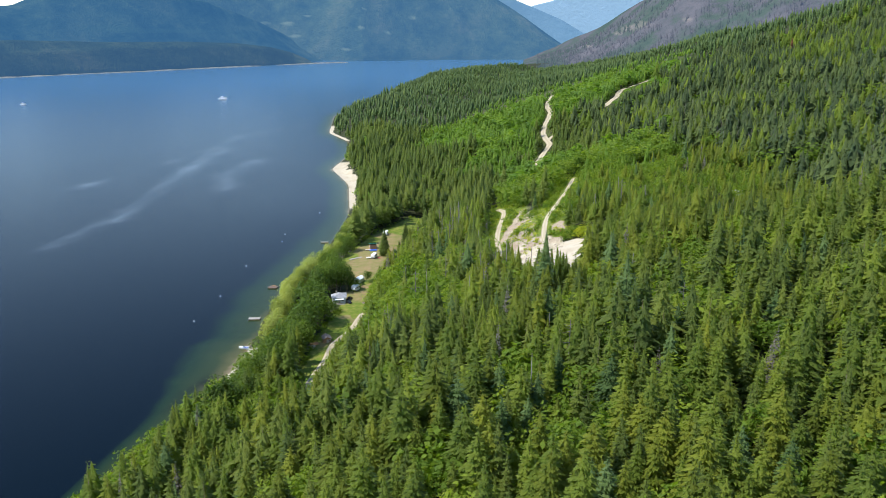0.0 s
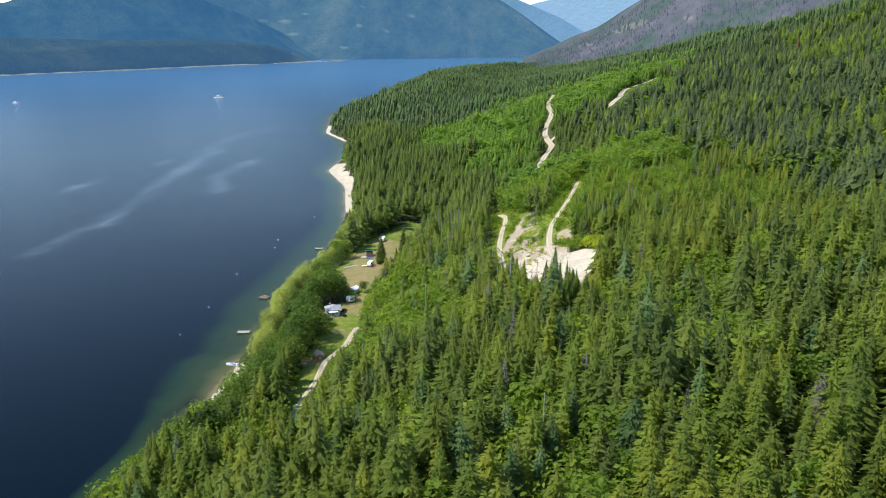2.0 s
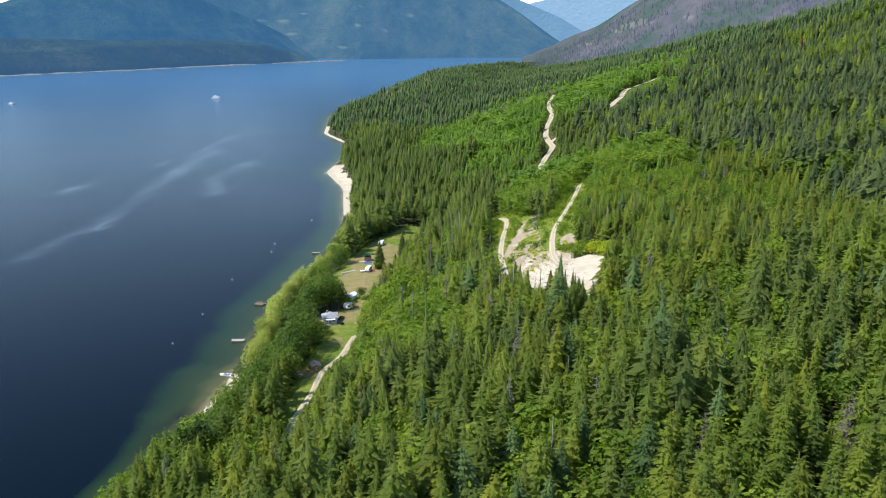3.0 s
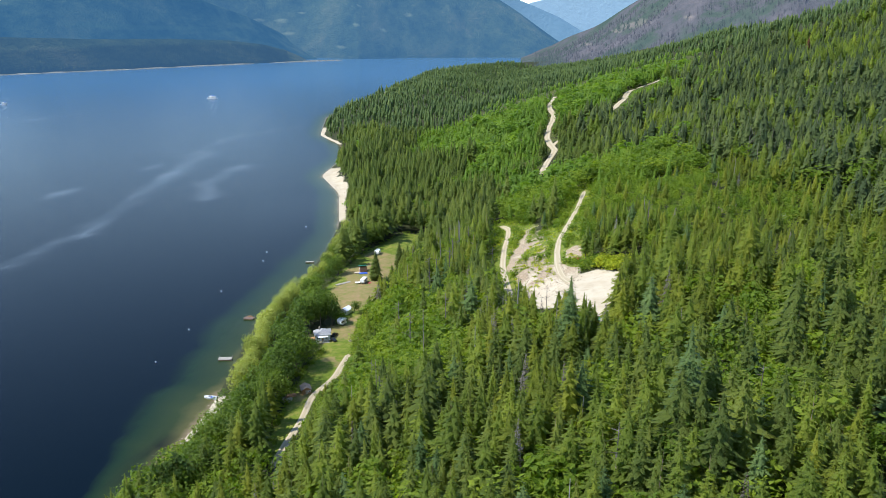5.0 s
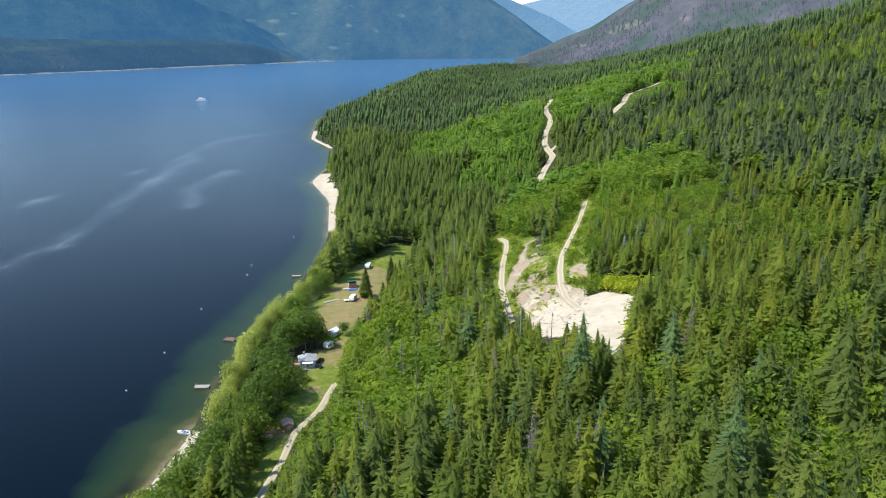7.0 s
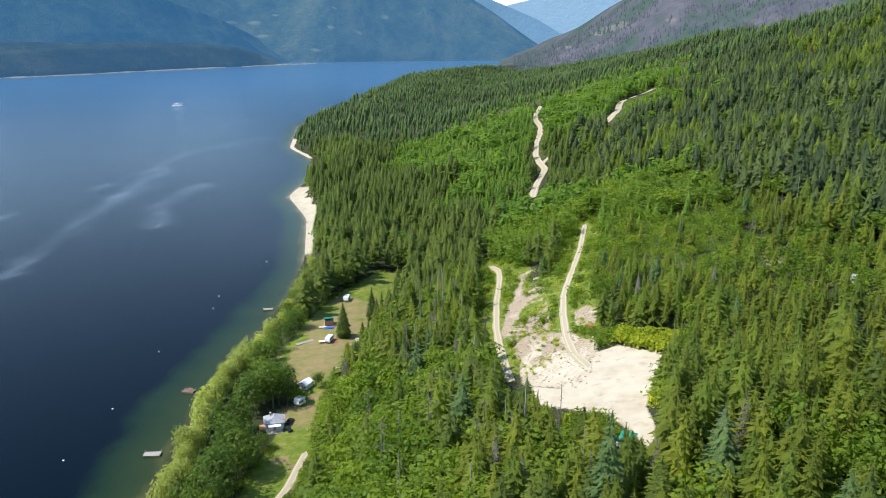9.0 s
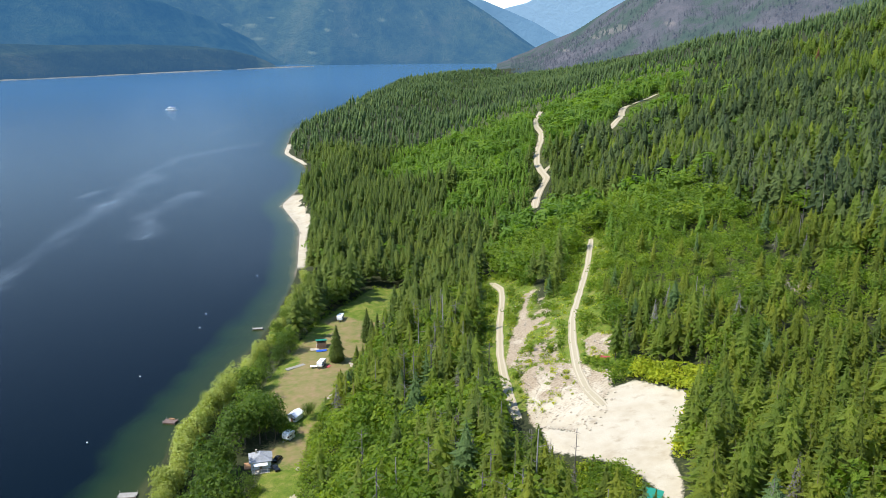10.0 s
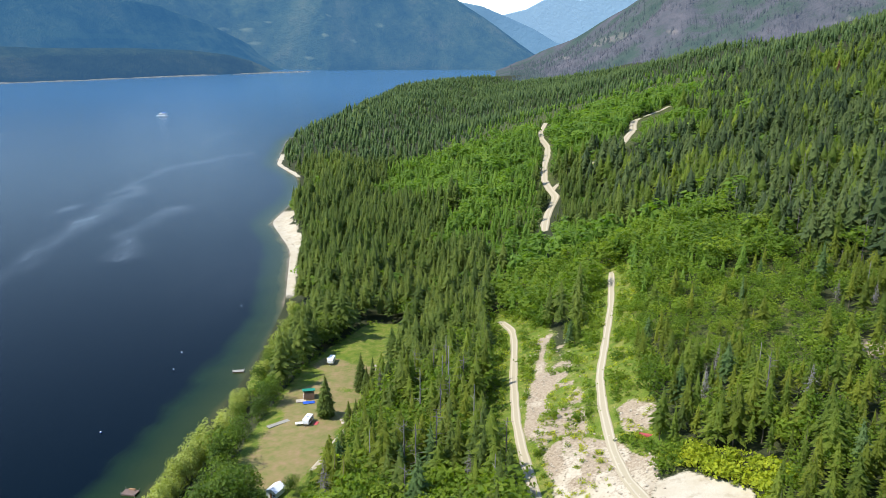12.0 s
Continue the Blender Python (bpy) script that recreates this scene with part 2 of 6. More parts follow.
ROAD_CREST = [(171.0, 850.5), (180.0, 858.0), (192.0, 870.0), (206.0, 892.0)]
MEADOW_TRACK = [(-21.9, 455.0), (-23.6, 432.0), (-28.5, 412.7), (-34.0, 398.1), (-36.3, 386.6), (-40.0, 376.0)]
DRIVE = [(-40.4, 321.0), (-42.5, 299.8), (-48.1, 284.3), (-48.2, 267.5), (-50.2, 250.7), (-51.5, 235.7)]
TAN = [(103.8, 359.8), (108.2, 352.7), (104.6, 339.4), (100.7, 347.0)]
TAN_2 = [(132.8, 338.9), (147.0, 326.1), (154.3, 330.4), (139.3, 345.9)]
YOUNG_1 = [(-43.4, 913.8), (90.7, 1196.2), (199.3, 1441.6), (364.8, 1548.4), (283.7, 957.5), (193.7, 738.6), (138.7, 731.0), (85.7, 712.3), (57.0, 604.7), (27.4, 629.1), (-6.0, 712.3)]
YOUNG_2 = [(25.7, 616.1), (57.0, 604.7), (84.4, 549.8), (127.3, 552.3), (116.3, 440.0), (110.1, 399.1), (112.7, 365.9), (96.1, 334.8), (77.0, 338.4), (61.9, 372.2), (57.6, 404.1), (64.4, 468.4), (34.8, 440.5), (22.8, 458.8)]
SHORE_Y = np.arange(-400.0, 3200.0, 4.0)
bend = np.exp(-np.linspace(-2.4, 2.4, 15) ** 2)
SHORE_X = np.convolve(np.pad(np.interp(SHORE_Y, [p[1] for p in SHORE], [p[0] for p in SHORE]), 7, mode="edge"), bend / bend.sum(), "valid")


def shore_x(y):
    return np.interp(y, SHORE_Y, SHORE_X)


def natural(x, y):
    u = x - shore_x(y)
    z = np.where(u < 0, 0.12 * u, 5.0 * smooth_step(4, 26, u) + 0.06 * np.clip(u, 0, 40)
                 + 0.24 * (1 - 0.5 * smooth_step(1220, 2050, y)) * np.clip(u - 52, 0, None))
    z = z - 28 * smooth_step(1000, 1350, y) * smooth_step(100, 220, u) * smooth_step(640, 380, u)
    near = smooth_step(40, 75, u)
    for (hx, hy), a in zip(HILL_XY, HILLS):
        s = 75 if hy < 495 else 110
        z = z + a * near * np.exp(-((x - hx) ** 2 + ((y - hy) / 1.22) ** 2) / (2 * s * s))
    return z


def ground_z(x, y):
    x, y = np.asarray(x, float), np.asarray(y, float)
    z = natural(x, y)
    z = z + (0.5 * (40.5 - z)) * smooth_step(-7, 2, inside_by(x, y, PAD))
    rough = (value_noise(x, y, 9, 5) - 0.5) * 1.6 * smooth_step(45, 90, x - shore_x(y))
    open_ = np.maximum.reduce([smooth_step(-6, 0, inside_by(x, y, PAD)), smooth_step(7, 3, np.minimum(off_line(x, y, ROAD_WEST), off_line(x, y, ROAD_EAST))),
                       smooth_step(16, 8, np.minimum(off_line(x, y, ROAD_UPPER), off_line(x, y, ROAD_HILL + ROAD_CREST[1:])))])
    return z + rough * (1 - open_)


# ---- the ground ----
def steps(*runs):
    out = []
    for a, b, s in runs:
        out += list(np.arange(a, b, s))
    return np.array(out + [runs[-1][1]], float)


def grid(us, ys):
    iu, iy = len(us), len(ys)
    k = np.arange((iu - 1) * (iy - 1))
    a = (k // (iu - 1)) * iu + k % (iu - 1)
    return np.stack([a, a + 1, a + 1 + iu, a + iu], 1)


def ground_material():
    m, n, l, b = material("earth", 0.92, 0, 0.15)
    p = position(n)
    n1, n2, n3, n4 = (noise_tex(n, l, s, 5, p) for s in (0.05, 0.35, 1.4, 5.0))
    f2, f3, f4 = n2.outputs["Fac"], n3.outputs["Fac"], n4.outputs["Fac"]
    litter = ramp(n, l, f3, [(0.3, (0.018, 0.024, 0.01)), (0.55, (0.034, 0.04, 0.015)), (0.75, (0.06, 0.05, 0.03))])
    grass = ramp(n, l, f2, [(0.25, (0.075, 0.125, 0.012)), (0.46, (0.14, 0.18, 0.02)), (0.64, (0.24, 0.225, 0.055))])
    grass = mix(n, l, ramp(n, l, f4, [(0.38, (0.85, 0.85, 0.85)), (0.62, (0, 0, 0))]), grass, (0.05, 0.085, 0.012))
    dry = ramp(n, l, f2, [(0.3, (0.125, 0.135, 0.035)), (0.5, (0.185, 0.15, 0.06)), (0.72, (0.25, 0.16, 0.09))])
    dry = mix(n, l, calc(n, l, "MULTIPLY", f4, 0.3), dry, (0.2, 0.2, 0.08))
    sand = ramp(n, l, f2, [(0.25, (0.34, 0.285, 0.2)), (0.5, (0.39, 0.335, 0.245)), (0.8, (0.44, 0.38, 0.285))])
    sand = mix(n, l, ramp(n, l, noise_tex(n, l, 0.13, 4, p, 0.6).outputs["Fac"], [(0.4, (0, 0, 0)), (0.62, (1, 1, 1))]), sand, ramp(n, l, f4, [(0.3, (0.4, 0.35, 0.265)), (0.7, (0.47, 0.42, 0.33))]))
    sand = mix(n, l, ramp(n, l, noise_tex(n, l, 0.22, 5, p, 0.65).outputs["Fac"], [(0.56, (0, 0, 0)), (0.72, (0.75, 0.75, 0.75))]), sand, (0.25, 0.2, 0.13))
    dirt = ramp(n, l, f3, [(0.25, (0.18, 0.135, 0.09)), (0.5, (0.285, 0.225, 0.155)), (0.8, (0.38, 0.315, 0.23))])
    col = litter
    wob = calc(n, l, "MULTIPLY", calc(n, l, "SUBTRACT", f3, 0.5), 0.9)
    for key, c in (("grass", grass), ("dry", dry), ("dirt", dirt), ("sand", sand)):
        f = calc(n, l, "ADD", attribute(n, key), wob)
        s = n.new("ShaderNodeMapRange")
        s.inputs["From Min"].default_value, s.inputs["From Max"].default_value = 0.35, 0.65
        l.new(f, s.inputs["Value"])
        gate = calc(n, l, "MULTIPLY", s.outputs["Result"], calc(n, l, "GREATER_THAN", attribute(n, key), 0.02))
        col = mix(n, l, gate, col, c)
    l.new(col, b.inputs["Base Color"])
    bump(n, l, b, calc(n, l, "ADD", f3, calc(n, l, "MULTIPLY", f4, 0.4)), 0.4, 0.2)
    return m


us = steps((-45, 0, 5), (0, 175, 1.4), (175, 420, 5), (420, 1100, 20))
ys = steps((-120, 215, 5), (215, 530, 1.6), (530, 1100, 6), (1100, 3000, 30))
gy, gu = np.meshgrid(ys, us, indexing="ij")
gx = shore_x(gy) + gu
gz = ground_z(gx, gy)
edge = (value_noise(gx, gy, 6, 8) - 0.5) * 5
green = np.maximum.reduce([smooth_step(-3, 2, inside_by(gx, gy, p) + edge * 0.3) for p in (MEADOW, LAWN, GAP_1)])
green = np.maximum(green, 0.32 * smooth_step(-14, -4, inside_by(gx, gy, PAD)) * (inside_by(gx, gy, PAD) < 0))
green = np.maximum(green, 0.85 * smooth_step(19, 9, np.minimum(off_line(gx, gy, ROAD_WEST), off_line(gx, gy, ROAD_EAST)) + edge * 0.5) * (gy > 322))
green = np.maximum(green, 0.42 * np.maximum(smooth_step(0, 6, inside_by(gx, gy, YOUNG_1)), smooth_step(0, 6, inside_by(gx, gy, YOUNG_2))))
brown = smooth_step(0.5, 8, inside_by(gx, gy, MEADOW) + edge * 1.4) * smooth_step(0.28, 0.62, 0.55 * value_noise(gx, gy, 22, 3) + 0.45 * value_noise(gx, gy, 8, 13) + 0.25 * smooth_step(452, 420, gy) - 0.3 * smooth_step(462, 480, gy))
brown = np.maximum(brown, 0.8 * smooth_step(0, 3, inside_by(gx, gy, LAWN) + edge) * smooth_step(0.5, 0.75, 0.5 * value_noise(gx, gy, 14, 23) + 0.5 * value_noise(gx, gy, 5, 24)))
brown = np.maximum(brown, 0.95 * np.exp(-((gx + 46.4) ** 2 + (gy - 343) ** 2) / 110))
bare = np.maximum.reduce([smooth_step(-1.5, 1.5, inside_by(gx, gy, RUBBLE) + edge * 0.5), smooth_step(-1, 1.5, inside_by(gx, gy, BANK) + edge * 0.3),
                          smooth_step(-1.5, 1.5, inside_by(gx, gy, TAN)), smooth_step(-1.5, 1.5, inside_by(gx, gy, PATCH)), smooth_step(-1.5, 1.5, inside_by(gx, gy, TAN_2))])
bare = np.maximum(bare, smooth_step(-1, 2, inside_by(gx, gy, MIDDLE) + edge * 0.5) * smooth_step(0.4, 0.58, 0.5 * value_noise(gx, gy, 11, 41) + 0.5 * value_noise(gx, gy, 4, 42)))
pale = np.maximum(smooth_step(-1.2, 1.2, inside_by(gx, gy, PAD) + edge * 0.35), (0.55 * smooth_step(0.4, 0.75, value_noise(gx, gy, 5, 9)) + 0.6 * smooth_step(338, 318, gy) * (gx > 20) * (gx < 60)) * bare)
beach = smooth_step(-3, -1, gu) * smooth_step(6, 4, gu + edge * 0.4) * np.maximum.reduce([
    smooth_step(249, 259, gy) * smooth_step(301, 296, gy), smooth_step(546, 583, gy) * smooth_step(791, 742, gy), smooth_step(920, 939, gy) * smooth_step(1110, 1049, gy), 0.45 * (gy > 1480)])
beach = np.maximum(beach, smooth_step(-3, -1, gu) * smooth_step(15, 10, gu + edge) * smooth_step(620, 669, gy) * smooth_step(791, 755, gy))
pale = np.maximum(pale, beach)
ground = new("ground", mesh_from("ground", np.stack([gx, gy, gz], -1).reshape(-1, 3), grid(us, ys), [ground_material()], smooth=True,
             attrs=[("grass", green.ravel()), ("dry", brown.ravel()), ("dirt", bare.ravel()), ("sand", pale.ravel())]))
tagged(ground, "steep lakeside ground of forest litter, grass, sand and bare earth", "ground", kind="structure")


def drape(name, line, width, mat, label, lift=0.22):
    """A road laid over the ground along a line of the plan."""
    pts = np.array(line, float)
    d = np.concatenate([[0], np.cumsum(np.hypot(*np.diff(pts, axis=0).T))])
    s = np.arange(0, d[-1], 1.5)
    c = np.stack([np.interp(s, d, pts[:, 0]), np.interp(s, d, pts[:, 1])], 1)
    for _ in range(6):
        c[1:-1] = (c[:-2] + 2 * c[1:-1] + c[2:]) / 4
    t = np.gradient(c, axis=0)
    t /= np.linalg.norm(t, axis=1)[:, None]
    nrm = np.stack([-t[:, 1], t[:, 0]], 1)
    across = np.linspace(-1, 1, 9)
    w = width * (0.5 + 0.14 * (value_noise(s, s * 0, 7, 4) - 0.5))
    p = c[:, None, :] + nrm[:, None, :] * (across[None, :] * w[:, None])[:, :, None]
    z = ground_z(p[:, :, 0], p[:, :, 1])
    z = np.maximum(z, ground_z(c[:, 0], c[:, 1])[:, None] - 0.3) + lift - 0.45 * (np.abs(across) > 0.9)[None, :] - 0.07 * np.exp(-((np.abs(across) - 0.5) / 0.18) ** 2)[None, :]
    ends = smooth_step(6, 0, np.minimum(s, s[-1] - s))[:, None] * (0.3 + 0.9 * value_noise(p[:, :, 0], p[:, :, 1], 2.5, 16))
    z = z - ends * (lift + 0.12)
    me = mesh_from(name, np.concatenate([p, z[:, :, None]], 2).reshape(-1, 3), grid(across, s), [mat], smooth=True,
                   attrs=[("across", np.tile(across, len(s)))])
    return tagged(new(name, me), label, "road", kind="structure")


def track_material(crown, rut, name):
    m, n, l, b = material(name, 0.95, 0, 0.1)
    p = position(n)
    f, g = noise_tex(n, l, 1.1, 5, p).outputs["Fac"], noise_tex(n, l, 6, 3, p).outputs["Fac"]
    a = calc(n, l, "ABSOLUTE", attribute(n, "across"))
    d = calc(n, l, "ABSOLUTE", calc(n, l, "SUBTRACT", a, 0.5))
    wheel = calc(n, l, "SUBTRACT", 1.0, calc(n, l, "MULTIPLY", d, 4.5), True)
    wheel = calc(n, l, "MULTIPLY", wheel, calc(n, l, "ADD", f, 0.5), True)
    col = mix(n, l, wheel, crown, rut)
    col = mix(n, l, calc(n, l, "MULTIPLY", g, 0.35), col, tuple(c * 0.6 for c in crown))
    l.new(col, b.inputs["Base Color"])
    bump(n, l, b, g, 0.5, 0.08)
    return m


M_TRACK = track_material((0.35, 0.3, 0.205), (0.46, 0.4, 0.3), "sandy_track")
drape("dirt_road", ROAD_WEST, 2.7, M_TRACK, "pale sandy dirt road cut through scrub")
drape("dirt_road", ROAD_EAST, 2.6, M_TRACK, "pale two-rut dirt road climbing from the sand pad")
drape("dirt_road", ROAD_UPPER, 4.8, M_TRACK, "winding sandy logging road in young forest", 0.5)
drape("dirt_road", ROAD_SPUR, 3.4, M_TRACK, "short sandy spur between two logging roads", 0.5)
drape("dirt_road", ROAD_HILL, 5.6, M_TRACK, "sandy logging road scar on the hillside", 0.5)
drape("dirt_road", ROAD_CREST, 2.8, M_TRACK, "thin sandy track running on over the hill", 0.5)
drape("dirt_track", MEADOW_TRACK, 2.2, M_TRACK, "pale worn track along the edge of the meadow")
drape("driveway", DRIVE, 2.7, M_TRACK, "narrow sandy driveway beside the lawn")


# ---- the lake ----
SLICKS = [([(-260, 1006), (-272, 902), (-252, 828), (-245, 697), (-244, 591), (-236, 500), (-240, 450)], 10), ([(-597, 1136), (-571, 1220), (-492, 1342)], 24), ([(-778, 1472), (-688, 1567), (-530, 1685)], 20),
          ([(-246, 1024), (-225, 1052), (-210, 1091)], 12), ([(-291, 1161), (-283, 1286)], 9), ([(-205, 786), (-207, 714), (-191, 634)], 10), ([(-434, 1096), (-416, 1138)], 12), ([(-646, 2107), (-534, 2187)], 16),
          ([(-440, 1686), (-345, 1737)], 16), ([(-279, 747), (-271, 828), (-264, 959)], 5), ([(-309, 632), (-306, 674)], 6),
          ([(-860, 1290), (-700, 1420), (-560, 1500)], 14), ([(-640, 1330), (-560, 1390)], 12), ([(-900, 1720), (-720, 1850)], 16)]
SHEEN_PATCHES = [(-470, 1480, 330, 520, 0.12), (-620, 1900, 300, 380, 0.12), (-300, 1150, 110, 260, 0.1), (-120, 600, 30, 60, 0.12), (-130, 1000, 26, 90, 0.2)]


def water_material():
    m, n, l, b = material("lake_water", 0.2, 0, 0.062)
    b.inputs["IOR"].default_value = 1.333
    p = position(n)
    depth = attribute(n, "offshore")
    f = noise_tex(n, l, 0.05, 4, p).outputs["Fac"]
    d = calc(n, l, "ADD", calc(n, l, "DIVIDE", depth, 52.0), calc(n, l, "MULTIPLY", calc(n, l, "SUBTRACT", f, 0.5), 0.25), True)
    col = ramp(n, l, d, [(0.0, (0.16, 0.125, 0.075)), (0.05, (0.066, 0.066, 0.024)), (0.16, (0.021, 0.034, 0.012)), (0.42, (0.0075, 0.02, 0.0095)), (0.56, (0.0001, 0.0032, 0.007))])
    # sky sheen on the far water, mixed into its colour
    col = mix(n, l, attribute(n, "far_sheen"), col, (0.046, 0.116, 0.21))
    col = mix(n, l, calc(n, l, "MULTIPLY", attribute(n, "dark_patch"), calc(n, l, "ADD", f, 0.4), True), col, (0.003, 0.004, 0.005))
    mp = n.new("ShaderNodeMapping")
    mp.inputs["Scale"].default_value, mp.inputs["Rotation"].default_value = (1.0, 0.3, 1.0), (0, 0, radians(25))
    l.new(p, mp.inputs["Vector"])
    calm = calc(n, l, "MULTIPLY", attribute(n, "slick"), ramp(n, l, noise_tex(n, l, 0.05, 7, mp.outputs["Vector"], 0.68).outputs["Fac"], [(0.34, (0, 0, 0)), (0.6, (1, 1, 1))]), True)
    # the shine of slicks is painted as a lighter base colour
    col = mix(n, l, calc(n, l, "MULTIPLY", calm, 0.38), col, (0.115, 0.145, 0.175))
    l.new(col, b.inputs["Base Color"])
    w1, w2 = noise_tex(n, l, 0.5, 4, mp.outputs["Vector"]).outputs["Fac"], noise_tex(n, l, 1.8, 3, p).outputs["Fac"]
    bump(n, l, b, calc(n, l, "ADD", w1, calc(n, l, "MULTIPLY", w2, 0.35)), 0.3, 0.35)
    l.new(calc(n, l, "SUBTRACT", 0.2, calc(n, l, "MULTIPLY", calm, 0.06)), b.inputs["Roughness"])
    return m


wy = steps((-500, 120, 50), (120, 1200, 9), (1200, 2800, 40), (2800, 4700, 150))
wu = -np.concatenate([steps((-8, 60, 2), (60, 400, 8)), np.arange(430, 1000, 30), np.arange(1000, 4300, 300)])[::-1]
wgy, wgu = np.meshgrid(wy, wu, indexing="ij")
wgx = shore_x(wgy) + wgu
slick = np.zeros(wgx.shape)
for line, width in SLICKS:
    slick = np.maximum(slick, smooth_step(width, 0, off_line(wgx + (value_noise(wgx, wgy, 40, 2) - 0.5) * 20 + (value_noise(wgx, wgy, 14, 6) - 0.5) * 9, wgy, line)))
# broad faint patches that paint the shine of the open lake
for cx, cy, rx, ry, level in SHEEN_PATCHES:
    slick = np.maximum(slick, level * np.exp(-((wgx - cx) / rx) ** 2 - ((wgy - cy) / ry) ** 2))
# darker patches in the shallows off the beach
dark_patch = np.maximum(np.exp(-((wgx + 91.5) ** 2 / 10 + (wgy - 263) ** 2 / 60)), 0.8 * np.exp(-((wgx + 95.5) ** 2 / 6 + (wgy - 250) ** 2 / 40)))
# water colour turns lighter with distance, painting the sky's reflection there
far_sheen = smooth_step(420, 2300, np.hypot(wgu * 1.2, np.clip(wgy - 100, 0, None))) * smooth_step(2, 26, -wgu)
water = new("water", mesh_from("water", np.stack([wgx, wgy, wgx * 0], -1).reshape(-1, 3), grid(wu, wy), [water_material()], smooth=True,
            attrs=[("offshore", (-wgu * np.interp(wgy, [150, 230, 262, 300, 330, 390, 470, 550], [4.0, 2.6, 1.3, 1.05, 1.1, 1.1, 1.05, 1.6]) + 5.5 * smooth_step(298, 312, wgy) * smooth_step(560, 530, wgy)).ravel()), ("slick", slick.ravel()), ("dark_patch", dark_patch.ravel()), ("far_sheen", far_sheen.ravel())]))
tagged(water, "dark blue lake with wind streaks and olive shallows", "lake", kind="structure")


# ---- far mountains ----
def far_material(name, stops, air, glow, scale=0.006, relief=0.9, bare=(0.2, 0.2, 0.1)):
    """Far wooded slopes; the blue air before them is painted in as emission."""
    m, n, l, b = material(name, 1.0, 0, 0.0)
    p = position(n)
    f, g, h = (noise_tex(n, l, s, 6, p, 0.6).outputs["Fac"] for s in (scale, scale * 6, scale * 28))
    v = calc(n, l, "ADD", calc(n, l, "MULTIPLY", f, 0.66), calc(n, l, "ADD", calc(n, l, "MULTIPLY", g, 0.22), calc(n, l, "MULTIPLY", h, 0.12)))
    felled = ramp(n, l, calc(n, l, "ADD", attribute(n, "felled"), calc(n, l, "MULTIPLY", calc(n, l, "SUBTRACT", f, 0.5), 1.2)), [(0.4, (0, 0, 0)), (0.9, (0.5, 0.5, 0.5))])
    l.new(mix(n, l, felled, ramp(n, l, v, stops), bare), b.inputs["Base Color"])
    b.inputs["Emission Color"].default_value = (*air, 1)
    # glow that stands in for air haze; the slopes are no light source
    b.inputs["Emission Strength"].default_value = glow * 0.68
    bump(n, l, b, calc(n, l, "ADD", g, calc(n, l, "ADD", h, calc(n, l, "MULTIPLY", f, 3.0))), relief, 26)
    return m


CENTRE = (-1.0, 70.0)


def mountain(name, mat, label, profile, near, depth, seed, rough=0.16, rows=46, cuts=()):
    """A range round the lake: profile and near give, by the bearing in degrees, its crest's height and its foot's distance; cuts: felled patches by bearing and height."""
    az = np.arange(profile[0][0], profile[-1][0], 0.22)
    crest = np.interp(az, [p[0] for p in profile], [p[1] for p in profile])
    foot = np.interp(az, [p[0] for p in near], [p[1] for p in near])
    s = np.concatenate([np.linspace(-0.04, 1, rows), [1.15, 1.4]])
    A, S = np.meshgrid(az, s, indexing="ij")
    R = foot[:, None] + S * depth
    X, Y = CENTRE[0] + R * np.sin(np.radians(A)), CENTRE[1] + R * np.cos(np.radians(A))
    H = crest[:, None] * np.where(S < 1, np.sign(S) * np.abs(S) ** 0.8, 1 - 0.6 * np.abs(S - 1) ** 0.5)
    rel = (value_noise(X, Y, 420, seed) - 0.5) * 0.55 + (value_noise(X, Y, 170, seed + 1) - 0.5) * 0.3 + (value_noise(X, Y, 60, seed + 2) - 0.5) * 0.12
    H = H + crest[:, None] * rough * 4 * rel * np.clip(S * 3, 0, 1) * (1 - 0.75 * smooth_step(0.75, 1.0, S))
    v = np.stack([X, Y, H], -1)
    felled = sum((np.exp(-((A - a) / wa) ** 2 - ((H - z) / wz) ** 2) for a, z, wa, wz in cuts), np.zeros(A.shape))
    me = mesh_from(name, v.reshape(-1, 3), grid(s, az)[:, ::-1], [mat], smooth=True, attrs=[("felled", felled.ravel())])
    return tagged(new(name, me), label, "mountain", kind="structure"), v


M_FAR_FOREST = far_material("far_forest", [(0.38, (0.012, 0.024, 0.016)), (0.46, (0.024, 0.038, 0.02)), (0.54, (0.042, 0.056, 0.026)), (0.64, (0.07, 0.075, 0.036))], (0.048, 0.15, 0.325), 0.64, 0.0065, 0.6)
# blue and pale base tones carry the thicker haze of the farthest ranges
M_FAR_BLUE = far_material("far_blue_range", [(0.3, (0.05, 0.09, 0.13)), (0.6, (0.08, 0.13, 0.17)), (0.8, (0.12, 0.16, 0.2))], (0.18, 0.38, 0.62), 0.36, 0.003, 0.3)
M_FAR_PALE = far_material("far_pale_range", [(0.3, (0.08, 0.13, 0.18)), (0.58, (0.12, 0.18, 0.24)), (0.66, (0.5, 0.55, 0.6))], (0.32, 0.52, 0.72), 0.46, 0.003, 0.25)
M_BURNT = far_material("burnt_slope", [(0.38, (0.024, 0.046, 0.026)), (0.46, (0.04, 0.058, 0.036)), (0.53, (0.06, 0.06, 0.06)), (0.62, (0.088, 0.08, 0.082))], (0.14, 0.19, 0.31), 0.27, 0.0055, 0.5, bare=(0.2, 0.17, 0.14))
